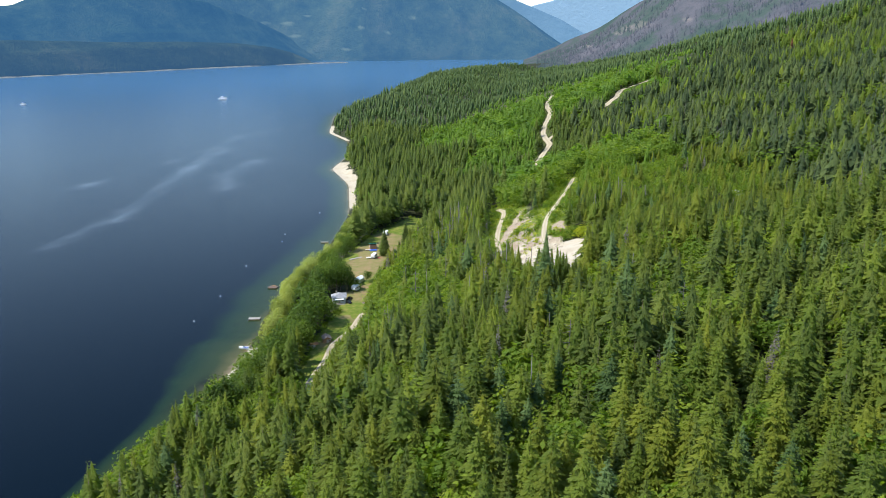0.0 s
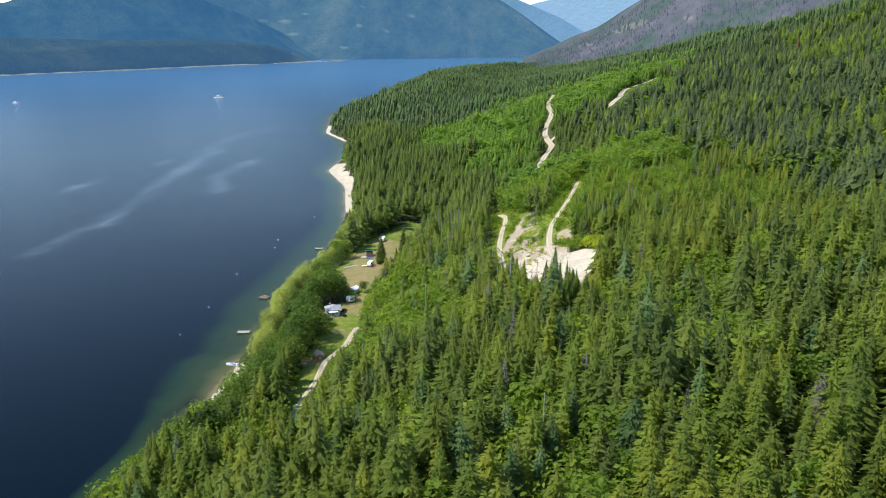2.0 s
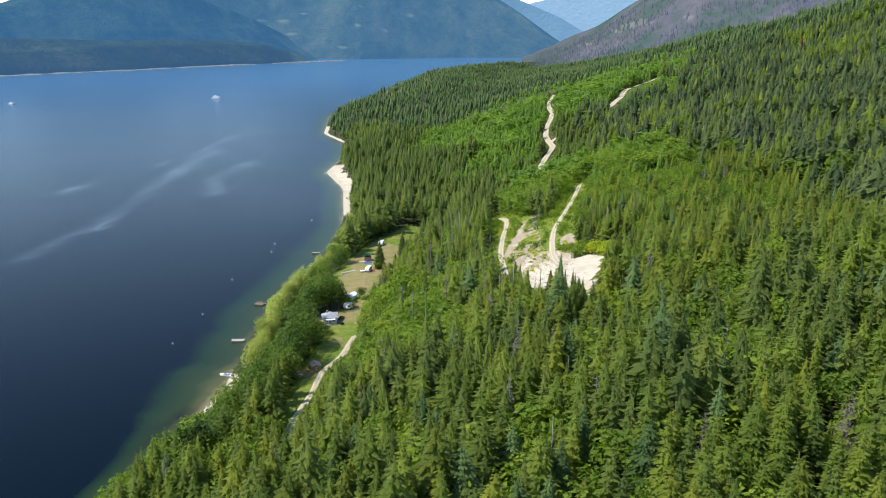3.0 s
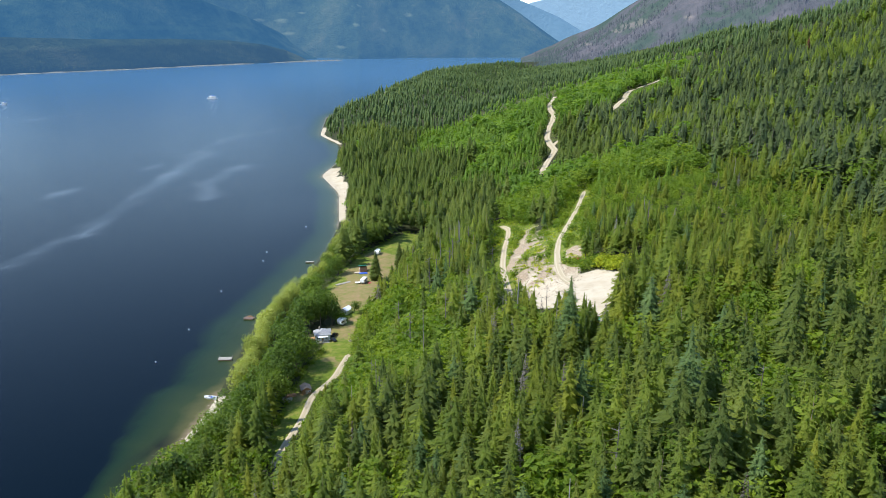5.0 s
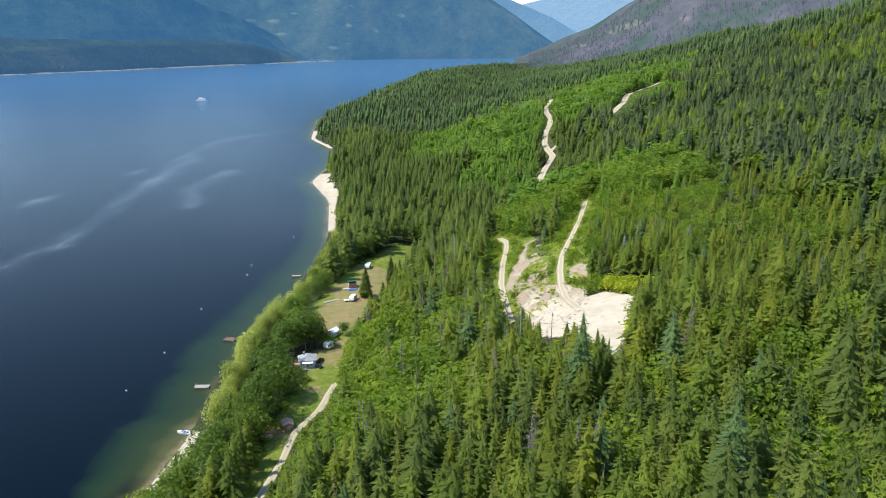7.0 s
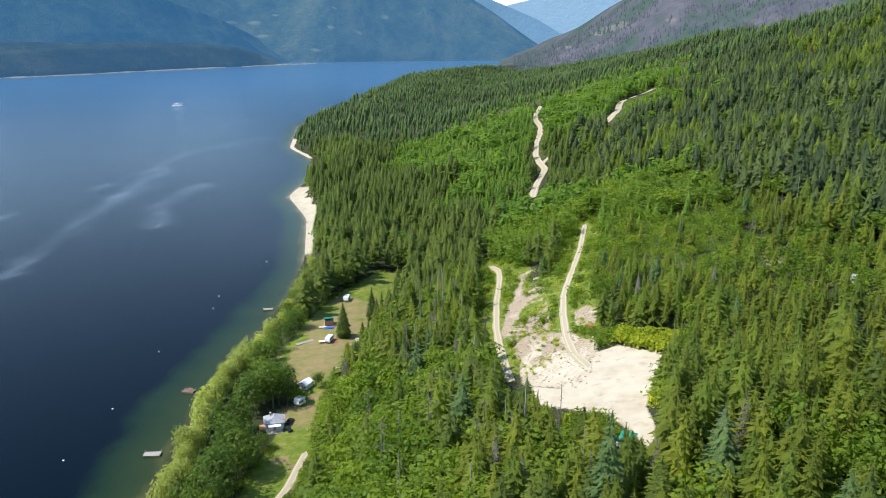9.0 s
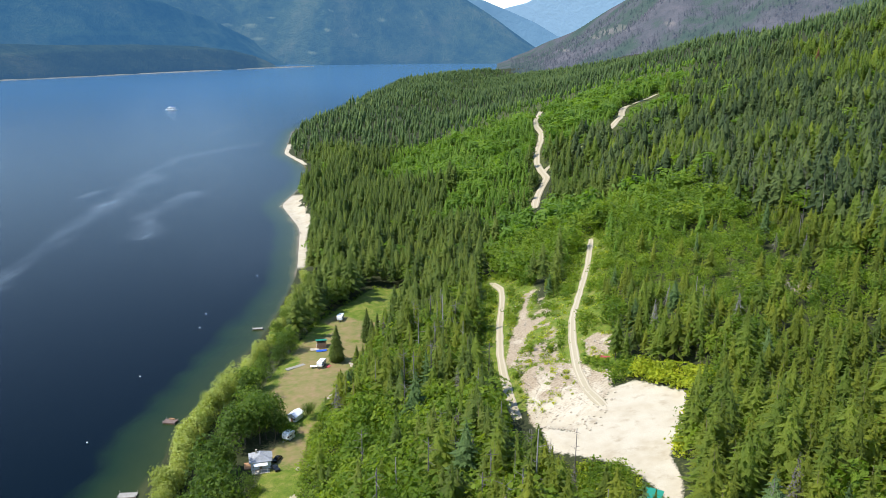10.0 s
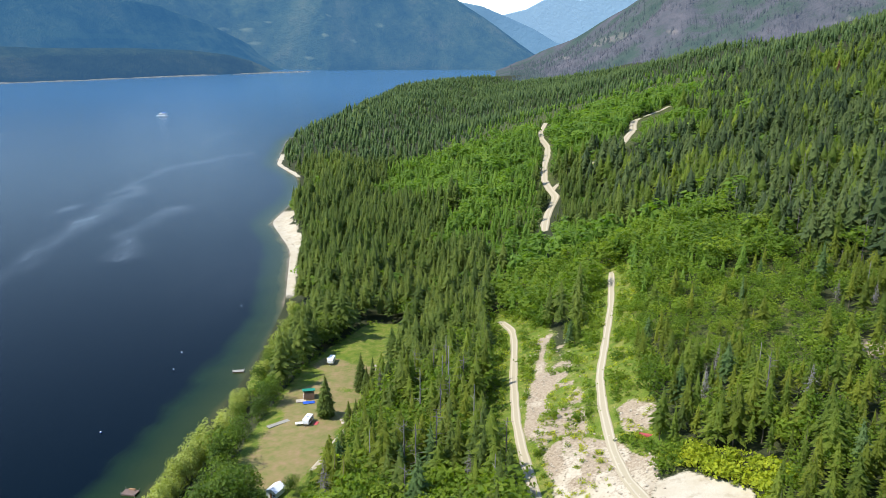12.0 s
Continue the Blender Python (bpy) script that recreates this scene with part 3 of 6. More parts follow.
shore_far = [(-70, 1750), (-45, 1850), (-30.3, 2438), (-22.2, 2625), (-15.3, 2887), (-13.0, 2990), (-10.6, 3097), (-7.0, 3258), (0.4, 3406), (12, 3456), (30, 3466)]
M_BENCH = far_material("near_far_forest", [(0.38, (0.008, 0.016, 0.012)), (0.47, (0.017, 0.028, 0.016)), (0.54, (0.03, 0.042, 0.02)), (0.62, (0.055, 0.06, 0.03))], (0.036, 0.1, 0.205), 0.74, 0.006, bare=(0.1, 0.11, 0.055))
# darker copy of the far forest, with a cloud's shade in its colour
M_SHADED = far_material("cloud_shaded_slopes", [(0.38, (0.006, 0.014, 0.01)), (0.47, (0.016, 0.028, 0.017)), (0.54, (0.028, 0.042, 0.022)), (0.62, (0.045, 0.055, 0.028))], (0.034, 0.125, 0.285), 0.68, 0.0055, 0.5, bare=(0.03, 0.048, 0.022))
# ranges pulled in and made thin; crests sized to fit the camera's view
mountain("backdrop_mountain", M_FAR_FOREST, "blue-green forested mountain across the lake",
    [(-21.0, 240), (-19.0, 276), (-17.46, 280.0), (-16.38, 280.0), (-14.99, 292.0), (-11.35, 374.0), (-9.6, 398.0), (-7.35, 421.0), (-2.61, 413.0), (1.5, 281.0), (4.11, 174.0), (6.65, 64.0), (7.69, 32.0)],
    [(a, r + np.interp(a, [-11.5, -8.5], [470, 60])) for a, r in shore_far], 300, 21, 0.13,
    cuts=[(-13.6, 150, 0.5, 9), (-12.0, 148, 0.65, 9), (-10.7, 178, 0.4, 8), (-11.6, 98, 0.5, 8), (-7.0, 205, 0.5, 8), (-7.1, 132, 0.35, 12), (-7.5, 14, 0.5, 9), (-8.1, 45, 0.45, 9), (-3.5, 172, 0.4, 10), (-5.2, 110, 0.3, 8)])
mountain("backdrop_slope", M_SHADED, "blue-green forested slopes across the lake, coloured darker for cloud shade",
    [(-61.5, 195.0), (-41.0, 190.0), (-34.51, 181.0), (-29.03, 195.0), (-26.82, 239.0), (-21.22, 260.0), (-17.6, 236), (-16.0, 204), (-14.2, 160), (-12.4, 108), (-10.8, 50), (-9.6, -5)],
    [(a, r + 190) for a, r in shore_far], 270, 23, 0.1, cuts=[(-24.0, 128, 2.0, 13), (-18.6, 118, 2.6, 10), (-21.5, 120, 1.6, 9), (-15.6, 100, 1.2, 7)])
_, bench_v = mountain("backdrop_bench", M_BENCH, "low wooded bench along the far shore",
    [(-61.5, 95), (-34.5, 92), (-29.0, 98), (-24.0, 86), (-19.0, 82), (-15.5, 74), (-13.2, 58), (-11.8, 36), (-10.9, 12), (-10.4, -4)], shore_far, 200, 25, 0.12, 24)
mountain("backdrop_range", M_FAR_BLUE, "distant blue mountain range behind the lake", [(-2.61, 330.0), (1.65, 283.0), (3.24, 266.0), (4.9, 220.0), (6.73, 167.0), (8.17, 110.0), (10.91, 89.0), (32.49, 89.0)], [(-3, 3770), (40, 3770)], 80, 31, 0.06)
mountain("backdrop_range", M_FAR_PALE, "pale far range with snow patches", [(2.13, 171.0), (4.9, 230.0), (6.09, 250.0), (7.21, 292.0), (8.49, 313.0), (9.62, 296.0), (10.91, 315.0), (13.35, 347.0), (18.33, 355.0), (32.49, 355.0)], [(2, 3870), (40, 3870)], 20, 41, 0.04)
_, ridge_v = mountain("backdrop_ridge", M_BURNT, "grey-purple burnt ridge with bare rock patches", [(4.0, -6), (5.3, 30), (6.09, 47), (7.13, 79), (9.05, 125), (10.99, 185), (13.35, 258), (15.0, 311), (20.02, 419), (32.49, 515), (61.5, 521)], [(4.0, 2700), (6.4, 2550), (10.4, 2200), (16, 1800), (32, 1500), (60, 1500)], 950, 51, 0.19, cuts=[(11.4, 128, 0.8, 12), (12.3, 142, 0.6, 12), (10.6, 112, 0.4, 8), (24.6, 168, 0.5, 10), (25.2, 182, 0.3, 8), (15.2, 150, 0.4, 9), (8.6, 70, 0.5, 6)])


# ---- trees: shapes ----
def conifer_shape(rng, layers, arms, kind, height=1.0, width=0.2, droop=0.35, bare=0.08, full=1.7):
    """A conifer of that height: whorls of drooping sprays round a stem. kind 0: one leaf a spray, 1: a ridged spray, 2: a spray with side shoots."""
    V, T = [], []

    def spray(bx, by, bz, ang, length, half, fall, flat=False):
        ca, sa = math.cos(ang), math.sin(ang)
        i = len(V)

        def at(r, side, z):
            V.append((bx + ca * r - sa * side, by + sa * r + ca * side, bz + z))
        if kind == 0 or flat:
            at(0, 0, 0), at(length * 0.6, half, -fall * 0.5), at(length, 0, -fall), at(length * 0.6, -half, -fall * 0.5)
            T.append((i, i + 1, i + 2)), T.append((i, i + 2, i + 3))
        else:
            at(0, 0, 0), at(length * 0.5, half, -fall * 0.55), at(length * 0.55, 0, -fall * 0.22), at(length * 0.5, -half, -fall * 0.55), at(length, 0, -fall)
            T.extend([(i, i + 1, i + 2), (i, i + 2, i + 3), (i + 1, i + 4, i + 2), (i + 2, i + 4, i + 3)])

    for k in range(layers):
        h = bare + (1 - bare) * (k + rng.uniform(-0.3, 0.3)) / layers
        h = min(max(h, bare), 0.985)
        reach = width * (min(1, (1 - h) * full) ** 0.85 + 0.03) * (0.75 + 0.25 * min(1, h / 0.25))
        turn = rng.uniform(0, 6.28)
        count = arms if h < 0.75 else max(4, arms - 2)
        for a in range(count):
            ang = turn + 6.283 * a / count + rng.uniform(-0.25, 0.25)
            r = reach * rng.uniform(0.7, 1.18)
            z = h * height + rng.uniform(-0.4, 0.4) / layers * height
            fall = r * droop * rng.uniform(0.6, 1.4)
            half = r * (0.27, 0.2, 0.14)[kind]
            spray(0, 0, z, ang, r, half, fall)
            if kind == 2:
                for sgn in (-1, 1):
                    q = rng.uniform(0.3, 0.45) * r
                    spray(math.cos(ang) * q, math.sin(ang) * q, z - fall * 0.25, ang + sgn * rng.uniform(0.5, 0.75), r * rng.uniform(0.42, 0.6), r * 0.13, fall * 0.55, True)
    i, sides = len(V), 6
    for share, z in ((0.45, bare + 0.06), (0.42, 1 - 0.8 / full)):
        for c in range(sides):
            a = 6.283 * c / sides
            V.append((math.cos(a) * width * share, math.sin(a) * width * share, height * z))
    V.append((0, 0, height * 0.96))
    for c in range(sides):
        d = (c + 1) % sides
        T.extend([(i + c, i + d, i + sides + c), (i + d, i + sides + d, i + sides + c), (i + sides + c, i + sides + d, i + 2 * sides)])
    return np.array(V, float), np.array(T, int)


def leafy_shape(rng, count, leaf, lobes=5, height=1.0, width=0.7, trunk_free=0.15, hang=0.0):
    """A broad crown: leaf clumps over several lobes. hang: how far the clumps trail down."""
    balls = []
    for k in range(lobes):
        a, q = rng.uniform(0, 6.28), rng.uniform(0.1, 0.55) * width * 0.5
        z = height * rng.uniform(trunk_free + 0.22, 0.78)
        balls.append((math.cos(a) * q, math.sin(a) * q, z, rng.uniform(0.5, 0.75) * width * 0.5, rng.uniform(0.16, 0.25) * height))
    balls.append((0, 0, height * 0.72, width * 0.34, height * 0.27))
    V, T = [], []
    for k in range(count):
        bx, by, bz, br, bh = balls[k % len(balls)]
        d = Vector((rng.gauss(0, 1), rng.gauss(0, 1), rng.gauss(0.25, 1))).normalized()
        r = rng.uniform(0.72, 1.08)
        c = Vector((bx + d.x * br * r, by + d.y * br * r, bz + d.z * bh * r - hang * rng.random() * height * 0.2))
        nrm = (d + Vector((rng.gauss(0, 0.5), rng.gauss(0, 0.5), rng.gauss(0.35, 0.5)))).normalized()
        u = nrm.orthogonal().normalized()
        u.rotate(Matrix.Rotation(rng.uniform(0, 6.28), 3, nrm))
        w = nrm.cross(u)
        s = leaf * rng.uniform(0.6, 1.35)
        i = len(V)
        for p in (c - u * s, c - w * s * 0.6 + nrm * s * 0.12, c + u * s * 1.1, c + w * s * 0.6 + nrm * s * 0.12):
            V.append(tuple(p))
        T.extend([(i, i + 1, i + 2), (i, i + 2, i + 3)])
    return np.array(V, float), np.array(T, int)


def stamp(shapes, rows, seed):
    """Joins many copies of a few shapes: rows of x, y, z, height, width factor, tint."""
    rng = np.random.RandomState(seed)
    VV, TT, KK, base = [], [], [], 0
    pick = rng.randint(0, len(shapes), len(rows))
    for s, (v, t) in enumerate(shapes):
        r = rows[pick == s]
        if not len(r):
            continue
        a = rng.uniform(0, 6.283, len(r))
        ca, sa = np.cos(a)[:, None], np.sin(a)[:, None]
        h, w = r[:, 3:4], r[:, 3:4] * r[:, 4:5]
        lean = rng.normal(0, 0.018, (len(r), 2))
        x = (v[None, :, 0] * ca - v[None, :, 1] * sa) * w + r[:, 0:1] + v[None, :, 2] * h * lean[:, 0:1]
        y = (v[None, :, 0] * sa + v[None, :, 1] * ca) * w + r[:, 1:2] + v[None, :, 2] * h * lean[:, 1:2]
        z = v[None, :, 2] * h + r[:, 2:3]
        VV.append(np.stack([x, y, z], -1).reshape(-1, 3))
        TT.append((t[None] + (np.arange(len(r)) * len(v))[:, None, None] + base).reshape(-1, 3))
        KK.append(np.repeat(r[:, 5], len(v)))
        base += len(r) * len(v)
    return np.concatenate(VV), np.concatenate(TT), np.concatenate(KK)


def scatter(seed, x0, x1, y0, y1, gap, loose=0.42):
    rng = np.random.RandomState(seed)
    xs, ys_ = np.arange(x0, x1, gap), np.arange(y0, y1, gap * 0.87)
    X, Y = np.meshgrid(xs, ys_)
    X = X + (np.arange(len(ys_)) % 2)[:, None] * gap * 0.5
    X, Y = X + rng.uniform(-loose, loose, X.shape) * gap, Y + rng.uniform(-loose, loose, X.shape) * gap
    return X.ravel(), Y.ravel()


LINES = ((ROAD_WEST, 3.8), (ROAD_EAST, 3.8), (ROAD_UPPER, 4.4), (ROAD_HILL, 5.0), (ROAD_CREST, 3.4), (ROAD_SPUR, 3.4), (MEADOW_TRACK, 1.6), (DRIVE, 2.6))
PLOTS = ((APRON, 0.0), (PATCH, 0.5), (MIDDLE, 0.0), (PAD, 1.0), (RUBBLE, 0.0), (BANK, 1.0), (MEADOW, 0.5), (LAWN, 0.5), (TAN, 0.5), (TAN_2, 0.5), (GAP_1, 0), ([(-62.0, 323), (-47, 323), (-44.3, 347.6), (-50, 349.8), (-61.0, 346)], 0.0), ([(-50.4, 363.5), (-43.5, 363.5), (-43.8, 377), (-50.4, 377)], 0.0))


def wooded(x, y):
    """Where trees may stand."""
    ok = (x - shore_x(y) > np.where((y > 290) & (y < 545), 17, np.where(y < 246, 14, 4.5)))
    for line, w in LINES:
        ok &= off_line(x, y, line) > w
    for poly, w in PLOTS:
        ok &= inside_by(x, y, poly) < -w
    u = x - shore_x(y)
    ok &= ~((u < 7) & (((y > 266) & (y < 298)) | ((y > 564) & (y < 754)) | ((y > 932) & (y < 1061))))
    ok &= ~((u < 14) & (y > 650) & (y < 760))
    return ok


def in_wedge(x, y):
    """The part of the hillside that comes into view."""
    return (x < 0.57 * y + 26) & (y > np.clip(86 - 0.36 * x, 45, 105))


def youth(x, y):
    e = (value_noise(x, y, 16, 12) - 0.5) * 16 + (value_noise(x, y, 55, 14) - 0.5) * np.where(np.asarray(y) > 620, 90, 0)
    return np.maximum(inside_by(x, y, YOUNG_1), inside_by(x, y, YOUNG_2)) + e


def clearing_edge(x, y):
    """Metres from the sand pad and the two lower roads, where only scrub grows."""
    d = np.minimum(off_line(x, y, ROAD_WEST), off_line(x, y, ROAD_EAST))
    return np.where((y > 327) & (y < 500), d, np.where(inside_by(x, y, PAD) > np.where(x > 43, np.where(y > 304, -7, -2.0), -5), 3, 99))


rng = random.Random(11)
HI = [conifer_shape(rng, 21, 7, 2, width=w, droop=d, bare=0.2, full=f) for w, d, f in ((0.175, 0.22, 1.6), (0.21, 0.28, 1.8), (0.155, 0.2, 1.45), (0.23, 0.34, 1.7))]
MID = [conifer_shape(rng, 14, 7, 1, width=w, droop=d, bare=0.3, full=f) for w, d, f in ((0.18, 0.22, 1.6), (0.215, 0.28, 1.8), (0.155, 0.2, 1.45), (0.235, 0.34, 1.7), (0.195, 0.26, 2.0))]
FAIR = [conifer_shape(rng, 12, 6, 1, width=w, droop=d, bare=0.28, full=f) for w, d, f in ((0.165, 0.3, 1.65), (0.2, 0.34, 1.85), (0.15, 0.28, 1.5), (0.22, 0.4, 1.75))]
TALL = [conifer_shape(rng, 10, 5, 0, width=w, droop=d, bare=0.24, full=f) for w, d, f in ((0.17, 0.6, 1.7), (0.2, 0.65, 1.9), (0.14, 0.5, 1.5), (0.22, 0.65, 1.8), (0.16, 0.6, 2.2))]
LOW = [conifer_shape(rng, 8, 5, 0, width=w, droop=d, full=1.4) for w, d in ((0.22, 0.5), (0.27, 0.6), (0.19, 0.5), (0.24, 0.55))]
TINY = [conifer_shape(rng, 4, 4, 0, width=w, droop=d) for w, d in ((0.19, 0.5), (0.24, 0.6), (0.16, 0.5))]
STEM = [(np.array([(math.cos(a) * 0.011, math.sin(a) * 0.011, 0.0) for a in (0.0, 2.1, 4.2)] + [(0, 0, 0.95)]), np.array([(0, 1, 3), (1, 2, 3), (2, 0, 3)]))]
LEAFY_HI = [leafy_shape(rng, 820, 0.034, 8, width=w, trunk_free=0.1) for w in (0.85, 0.75, 0.95)]
WILLOW = [leafy_shape(rng, 1000, 0.035, 8, width=w, trunk_free=0.05, hang=0.8) for w in (0.85, 0.75, 0.95)]
LEAFY_MID = [leafy_shape(rng, 230, 0.046, 6, width=w) for w in (0.75, 0.6, 0.85)]
LEAFY_LOW = [leafy_shape(rng, 84, 0.08, 4, width=w) for w in (0.7, 0.55, 0.8)]
WEED = [leafy_shape(rng, 14, 0.26, 3, width=w, trunk_free=-0.2) for w in (2.0, 1.6)]
BUSH = [leafy_shape(rng, 66, 0.12, 4, width=w, trunk_free=-0.2) for w in (1.5, 1.2, 1.8)]

# camera positions from which trees are kept low, so clearings and roads show
CAM_LATE = (-2.4, 113.3, 128.4)
CAM_START = (2.2, -9.0, 124.7)
CAM_MID = (-0.3, 48.0, 124.7)


def along(road, step=4.0):
    p = np.array(road, float)
    d = np.concatenate([[0], np.cumsum(np.hypot(*np.diff(p, axis=0).T))])
    q = np.linspace(0, d[-1], int(d[-1] / step) + 2)
    return np.stack([np.interp(q, d, p[:, 0]), np.interp(q, d, p[:, 1])], 1)


def within(poly, step=4.0, margin=1.0):
    p = np.array(poly, float)
    x, y = (v.ravel() for v in np.meshgrid(np.arange(p[:, 0].min(), p[:, 0].max(), step), np.arange(p[:, 1].min(), p[:, 1].max(), step)))
    k = inside_by(x, y, poly) > margin
    return np.stack([x[k], y[k]], 1)


def sight(x, y, z, h, spots, eye, half):
    """Keeps trees low that block the camera's view, from its position eye, of the spots on the ground."""
    h = h.copy()
    for (px, py), pz in zip(spots, ground_z(spots[:, 0], spots[:, 1])):
        dx, dy = px - eye[0], py - eye[1]
        far = math.hypot(dx, dy)
        s = ((x - eye[0]) * dx + (y - eye[1]) * dy) / far ** 2
        aside = np.abs((x - eye[0]) * dy - (y - eye[1]) * dx) / far
        free = eye[2] + (pz - eye[2]) * s - z
        h = np.where((s > 0.2) & (s < 0.995) & (aside < half), np.minimum(h, np.maximum(free, 1.6)), h)
    return h


OPEN = [(within(MEADOW, 4.0, 6.0), CAM_LATE, 1.5), (within(LAWN, 3.0, 0.6), CAM_MID, 1.2), (within(PAD, 3.0, 1.5), CAM_LATE, 1.6), (within(RUBBLE, 3.0), CAM_LATE, 1.5), (within(BANK, 3.0, 0.5), CAM_LATE, 1.5),
        (within([(-57.5, 331), (-47, 331), (-47, 343), (-57.5, 343)], 2.0, 0.1), CAM_LATE, 2.5), (along(ROAD_WEST), CAM_LATE, 2.6), (along(ROAD_EAST), CAM_LATE, 2.8), (along(DRIVE), CAM_MID, 1.2)]


def low_enough(x, y, z, h):
    for spots, eye, half in OPEN:
        h = sight(x, y, z, h, spots, eye, half)
    return h


# ---- the woods ----
X, Y = scatter(1, -150, 130, 60, 430, 4.35)
ok = wooded(X, Y) & in_wedge(X, Y) & (clearing_edge(X, Y) > 9)
X, Y = X[ok], Y[ok]
nr = np.random.RandomState(5)
young = youth(X, Y) > 0
belt = (X - shore_x(Y) < np.where(Y > 270, 38, 28)) & (X < -42) & (Y > 236) & (Y < 430)
stand = value_noise(X, Y, 26, 7)
H = (13.0 + 9.0 * stand + nr.normal(0, 2.8, len(X))) * np.where(X - shore_x(Y) < 45, 0.88, 1.0)
pole = smooth_step(42, 54, X + 0.25 * (Y - 300)) * smooth_step(262, 284, Y + 0.3 * (X - 60))
H = np.clip(H * (1 - 0.36 * pole), 8, 29)
strip = (X > -42) & (X < -6 + 14 * value_noise(X, Y, 20, 44)) & (Y > 238) & (Y < 345)
broad = (young & (nr.rand(len(X)) < 0.88)) | (strip & (nr.rand(len(X)) < 0.86)) | (~young & (nr.rand(len(X)) < 0.14 + 0.35 * (value_noise(X, Y, 30, 15) > 0.6)))
Z = ground_z(X, Y) - 0.3
H0 = H
H = low_enough(X, Y, Z, H)
keep = H > 3.2
X, Y, Z, H, H0, young, belt, broad, pole = (v[keep] for v in (X, Y, Z, H, H0, young, belt, broad, pole))
rows = np.stack([X, Y, Z, H, nr.uniform(0.85, 1.2, len(X)) * np.minimum(H0 / H, 6) ** 0.4, nr.rand(len(X))], 1)
fine = (Y > 84) & (Y < 190) & (X > -52) & (X < 62) & ~broad & ~belt
near_set = np.flatnonzero(fine)
near_set = near_set[np.argsort(Y[near_set] + 0.3 * np.abs(X[near_set]))][:300]
single = np.zeros(len(X), bool)
single[near_set] = True


def tree_thing(name, shape, mat, trunk_h, trunk_r, label, category, bark=None):
    root = new(name)
    v, t = shape
    crown = new("crown", mesh_from("crown", v, t, [mat]))
    crown.parent = root
    bm = bmesh.new()
    bmesh.ops.create_cone(bm, cap_ends=True, segments=7, radius1=trunk_r, radius2=trunk_r * 0.3, depth=trunk_h, matrix=Matrix.Translation((0, 0, trunk_h / 2 - 0.02)))
    part("trunk", bm, bark or M_BARK, root)
    return tagged(root, label, category)


protos = [tree_thing("conifer_tree", s, m, 0.9, 0.013, lab, "tree") for s, m, lab in (
    (HI[0], M_CONIFER, "slender green conifer with drooping sprays in dense forest"), (HI[1], M_CONIFER, "broad green conifer with heavy drooping boughs in dense forest"),
    (HI[2], M_DARKFIR, "narrow dark fir with short boughs in dense forest"), (HI[3], M_CEDAR, "wide yellow-green cedar with trailing boughs in dense forest"),
    (HI[1], M_SPRUCE, "blue-green spruce with stiff boughs in dense forest"))]
for k, i in enumerate(near_set):
    p = protos[4 if k % 17 == 9 else int(rows[i, 5] * 997) % 4]
    s = rows[i, 3]
    m = Matrix.LocRotScale(rows[i, :3], Euler((0, 0, rows[i, 5] * 6.28)), None) @ Matrix.Diagonal((s * rows[i, 4], s * rows[i, 4], s, 1))
    c = copy_thing(p, m)
    c.matrix_basis = m
    tagged(c, group="forest conifers")
for p in protos:
    for c in (*p.children, p):
        bpy.data.objects.remove(c)


def woods(name, shapes, r, mat, label, seed):
    v, t, k = stamp(shapes, r, seed)
    return tagged(new(name, mesh_from(name, v, t, [mat], tint=k)), label, "trees", kind="stuff")


rest = ~single & ~broad & ~belt
kindred = 0.55 * value_noise(X, Y, 35, 18) + 0.45 * nr.rand(len(X)) - 0.16 * pole
dark, cedar, blue = kindred > 0.62, kindred < 0.4, nr.rand(len(X)) < 0.045
grey = nr.rand(len(X)) < 0.03 + 0.05 * ((X > -25) & (X < 25) & (Y > 240) & (Y < 345))
woods("dead_conifers", MID, rows[rest & grey] * np.array([1, 1, 1, 0.95, 0.6, 1]), M_DEADFIR, "grey dead conifers standing among the green", 12)
rest &= ~grey
close = Y < 290
woods("forest_conifers", MID, rows[rest & blue], M_SPRUCE, "blue-green spruces scattered through the forest", 31)
rest &= ~blue
woods("forest_conifers", MID, rows[rest & cedar & close], M_CEDAR, "yellow-green cedar forest on the slope", 32)
woods("forest_conifers", MID, rows[rest & ~dark & ~cedar & close], M_CONIFER, "dense green conifer forest on the slope", 1)
woods("forest_conifers", MID, rows[rest & dark & close], M_DARKFIR, "dense dark fir forest on the slope", 2)
woods("forest_conifers", FAIR, rows[rest & cedar & ~close], M_CEDAR, "yellow-green cedars between the meadow and the sand pad", 33)
woods("forest_conifers", FAIR, rows[rest & ~dark & ~cedar & ~close], M_CONIFER, "green conifers between the meadow and the sand pad", 13)
woods("forest_conifers", FAIR, rows[rest & dark & ~close], M_DARKFIR, "dark firs between the meadow and the sand pad", 14)
woods("forest_stems", STEM, rows[rest & (nr.rand(len(X)) < 0.5)], M_BARK, "bare brown stems under the conifer crowns", 34)
b = rows[broad & ~belt].copy()
b[:, 3] *= np.where(young[broad & ~belt], 0.5, 0.66)
b[:, 4] *= np.where(young[broad & ~belt], 1.3, 1.1)
woods("young_broadleaf_trees", LEAFY_MID, b, M_LEAF, "bright green young broadleaf trees", 3)

# the forest goes on behind and beside the flown stretch
X3, Y3 = scatter(21, -190, 215, -115, 330, 6.0)
ok = (X3 - shore_x(Y3) > 12) & ~in_wedge(X3, Y3)
X3, Y3 = X3[ok], Y3[ok]
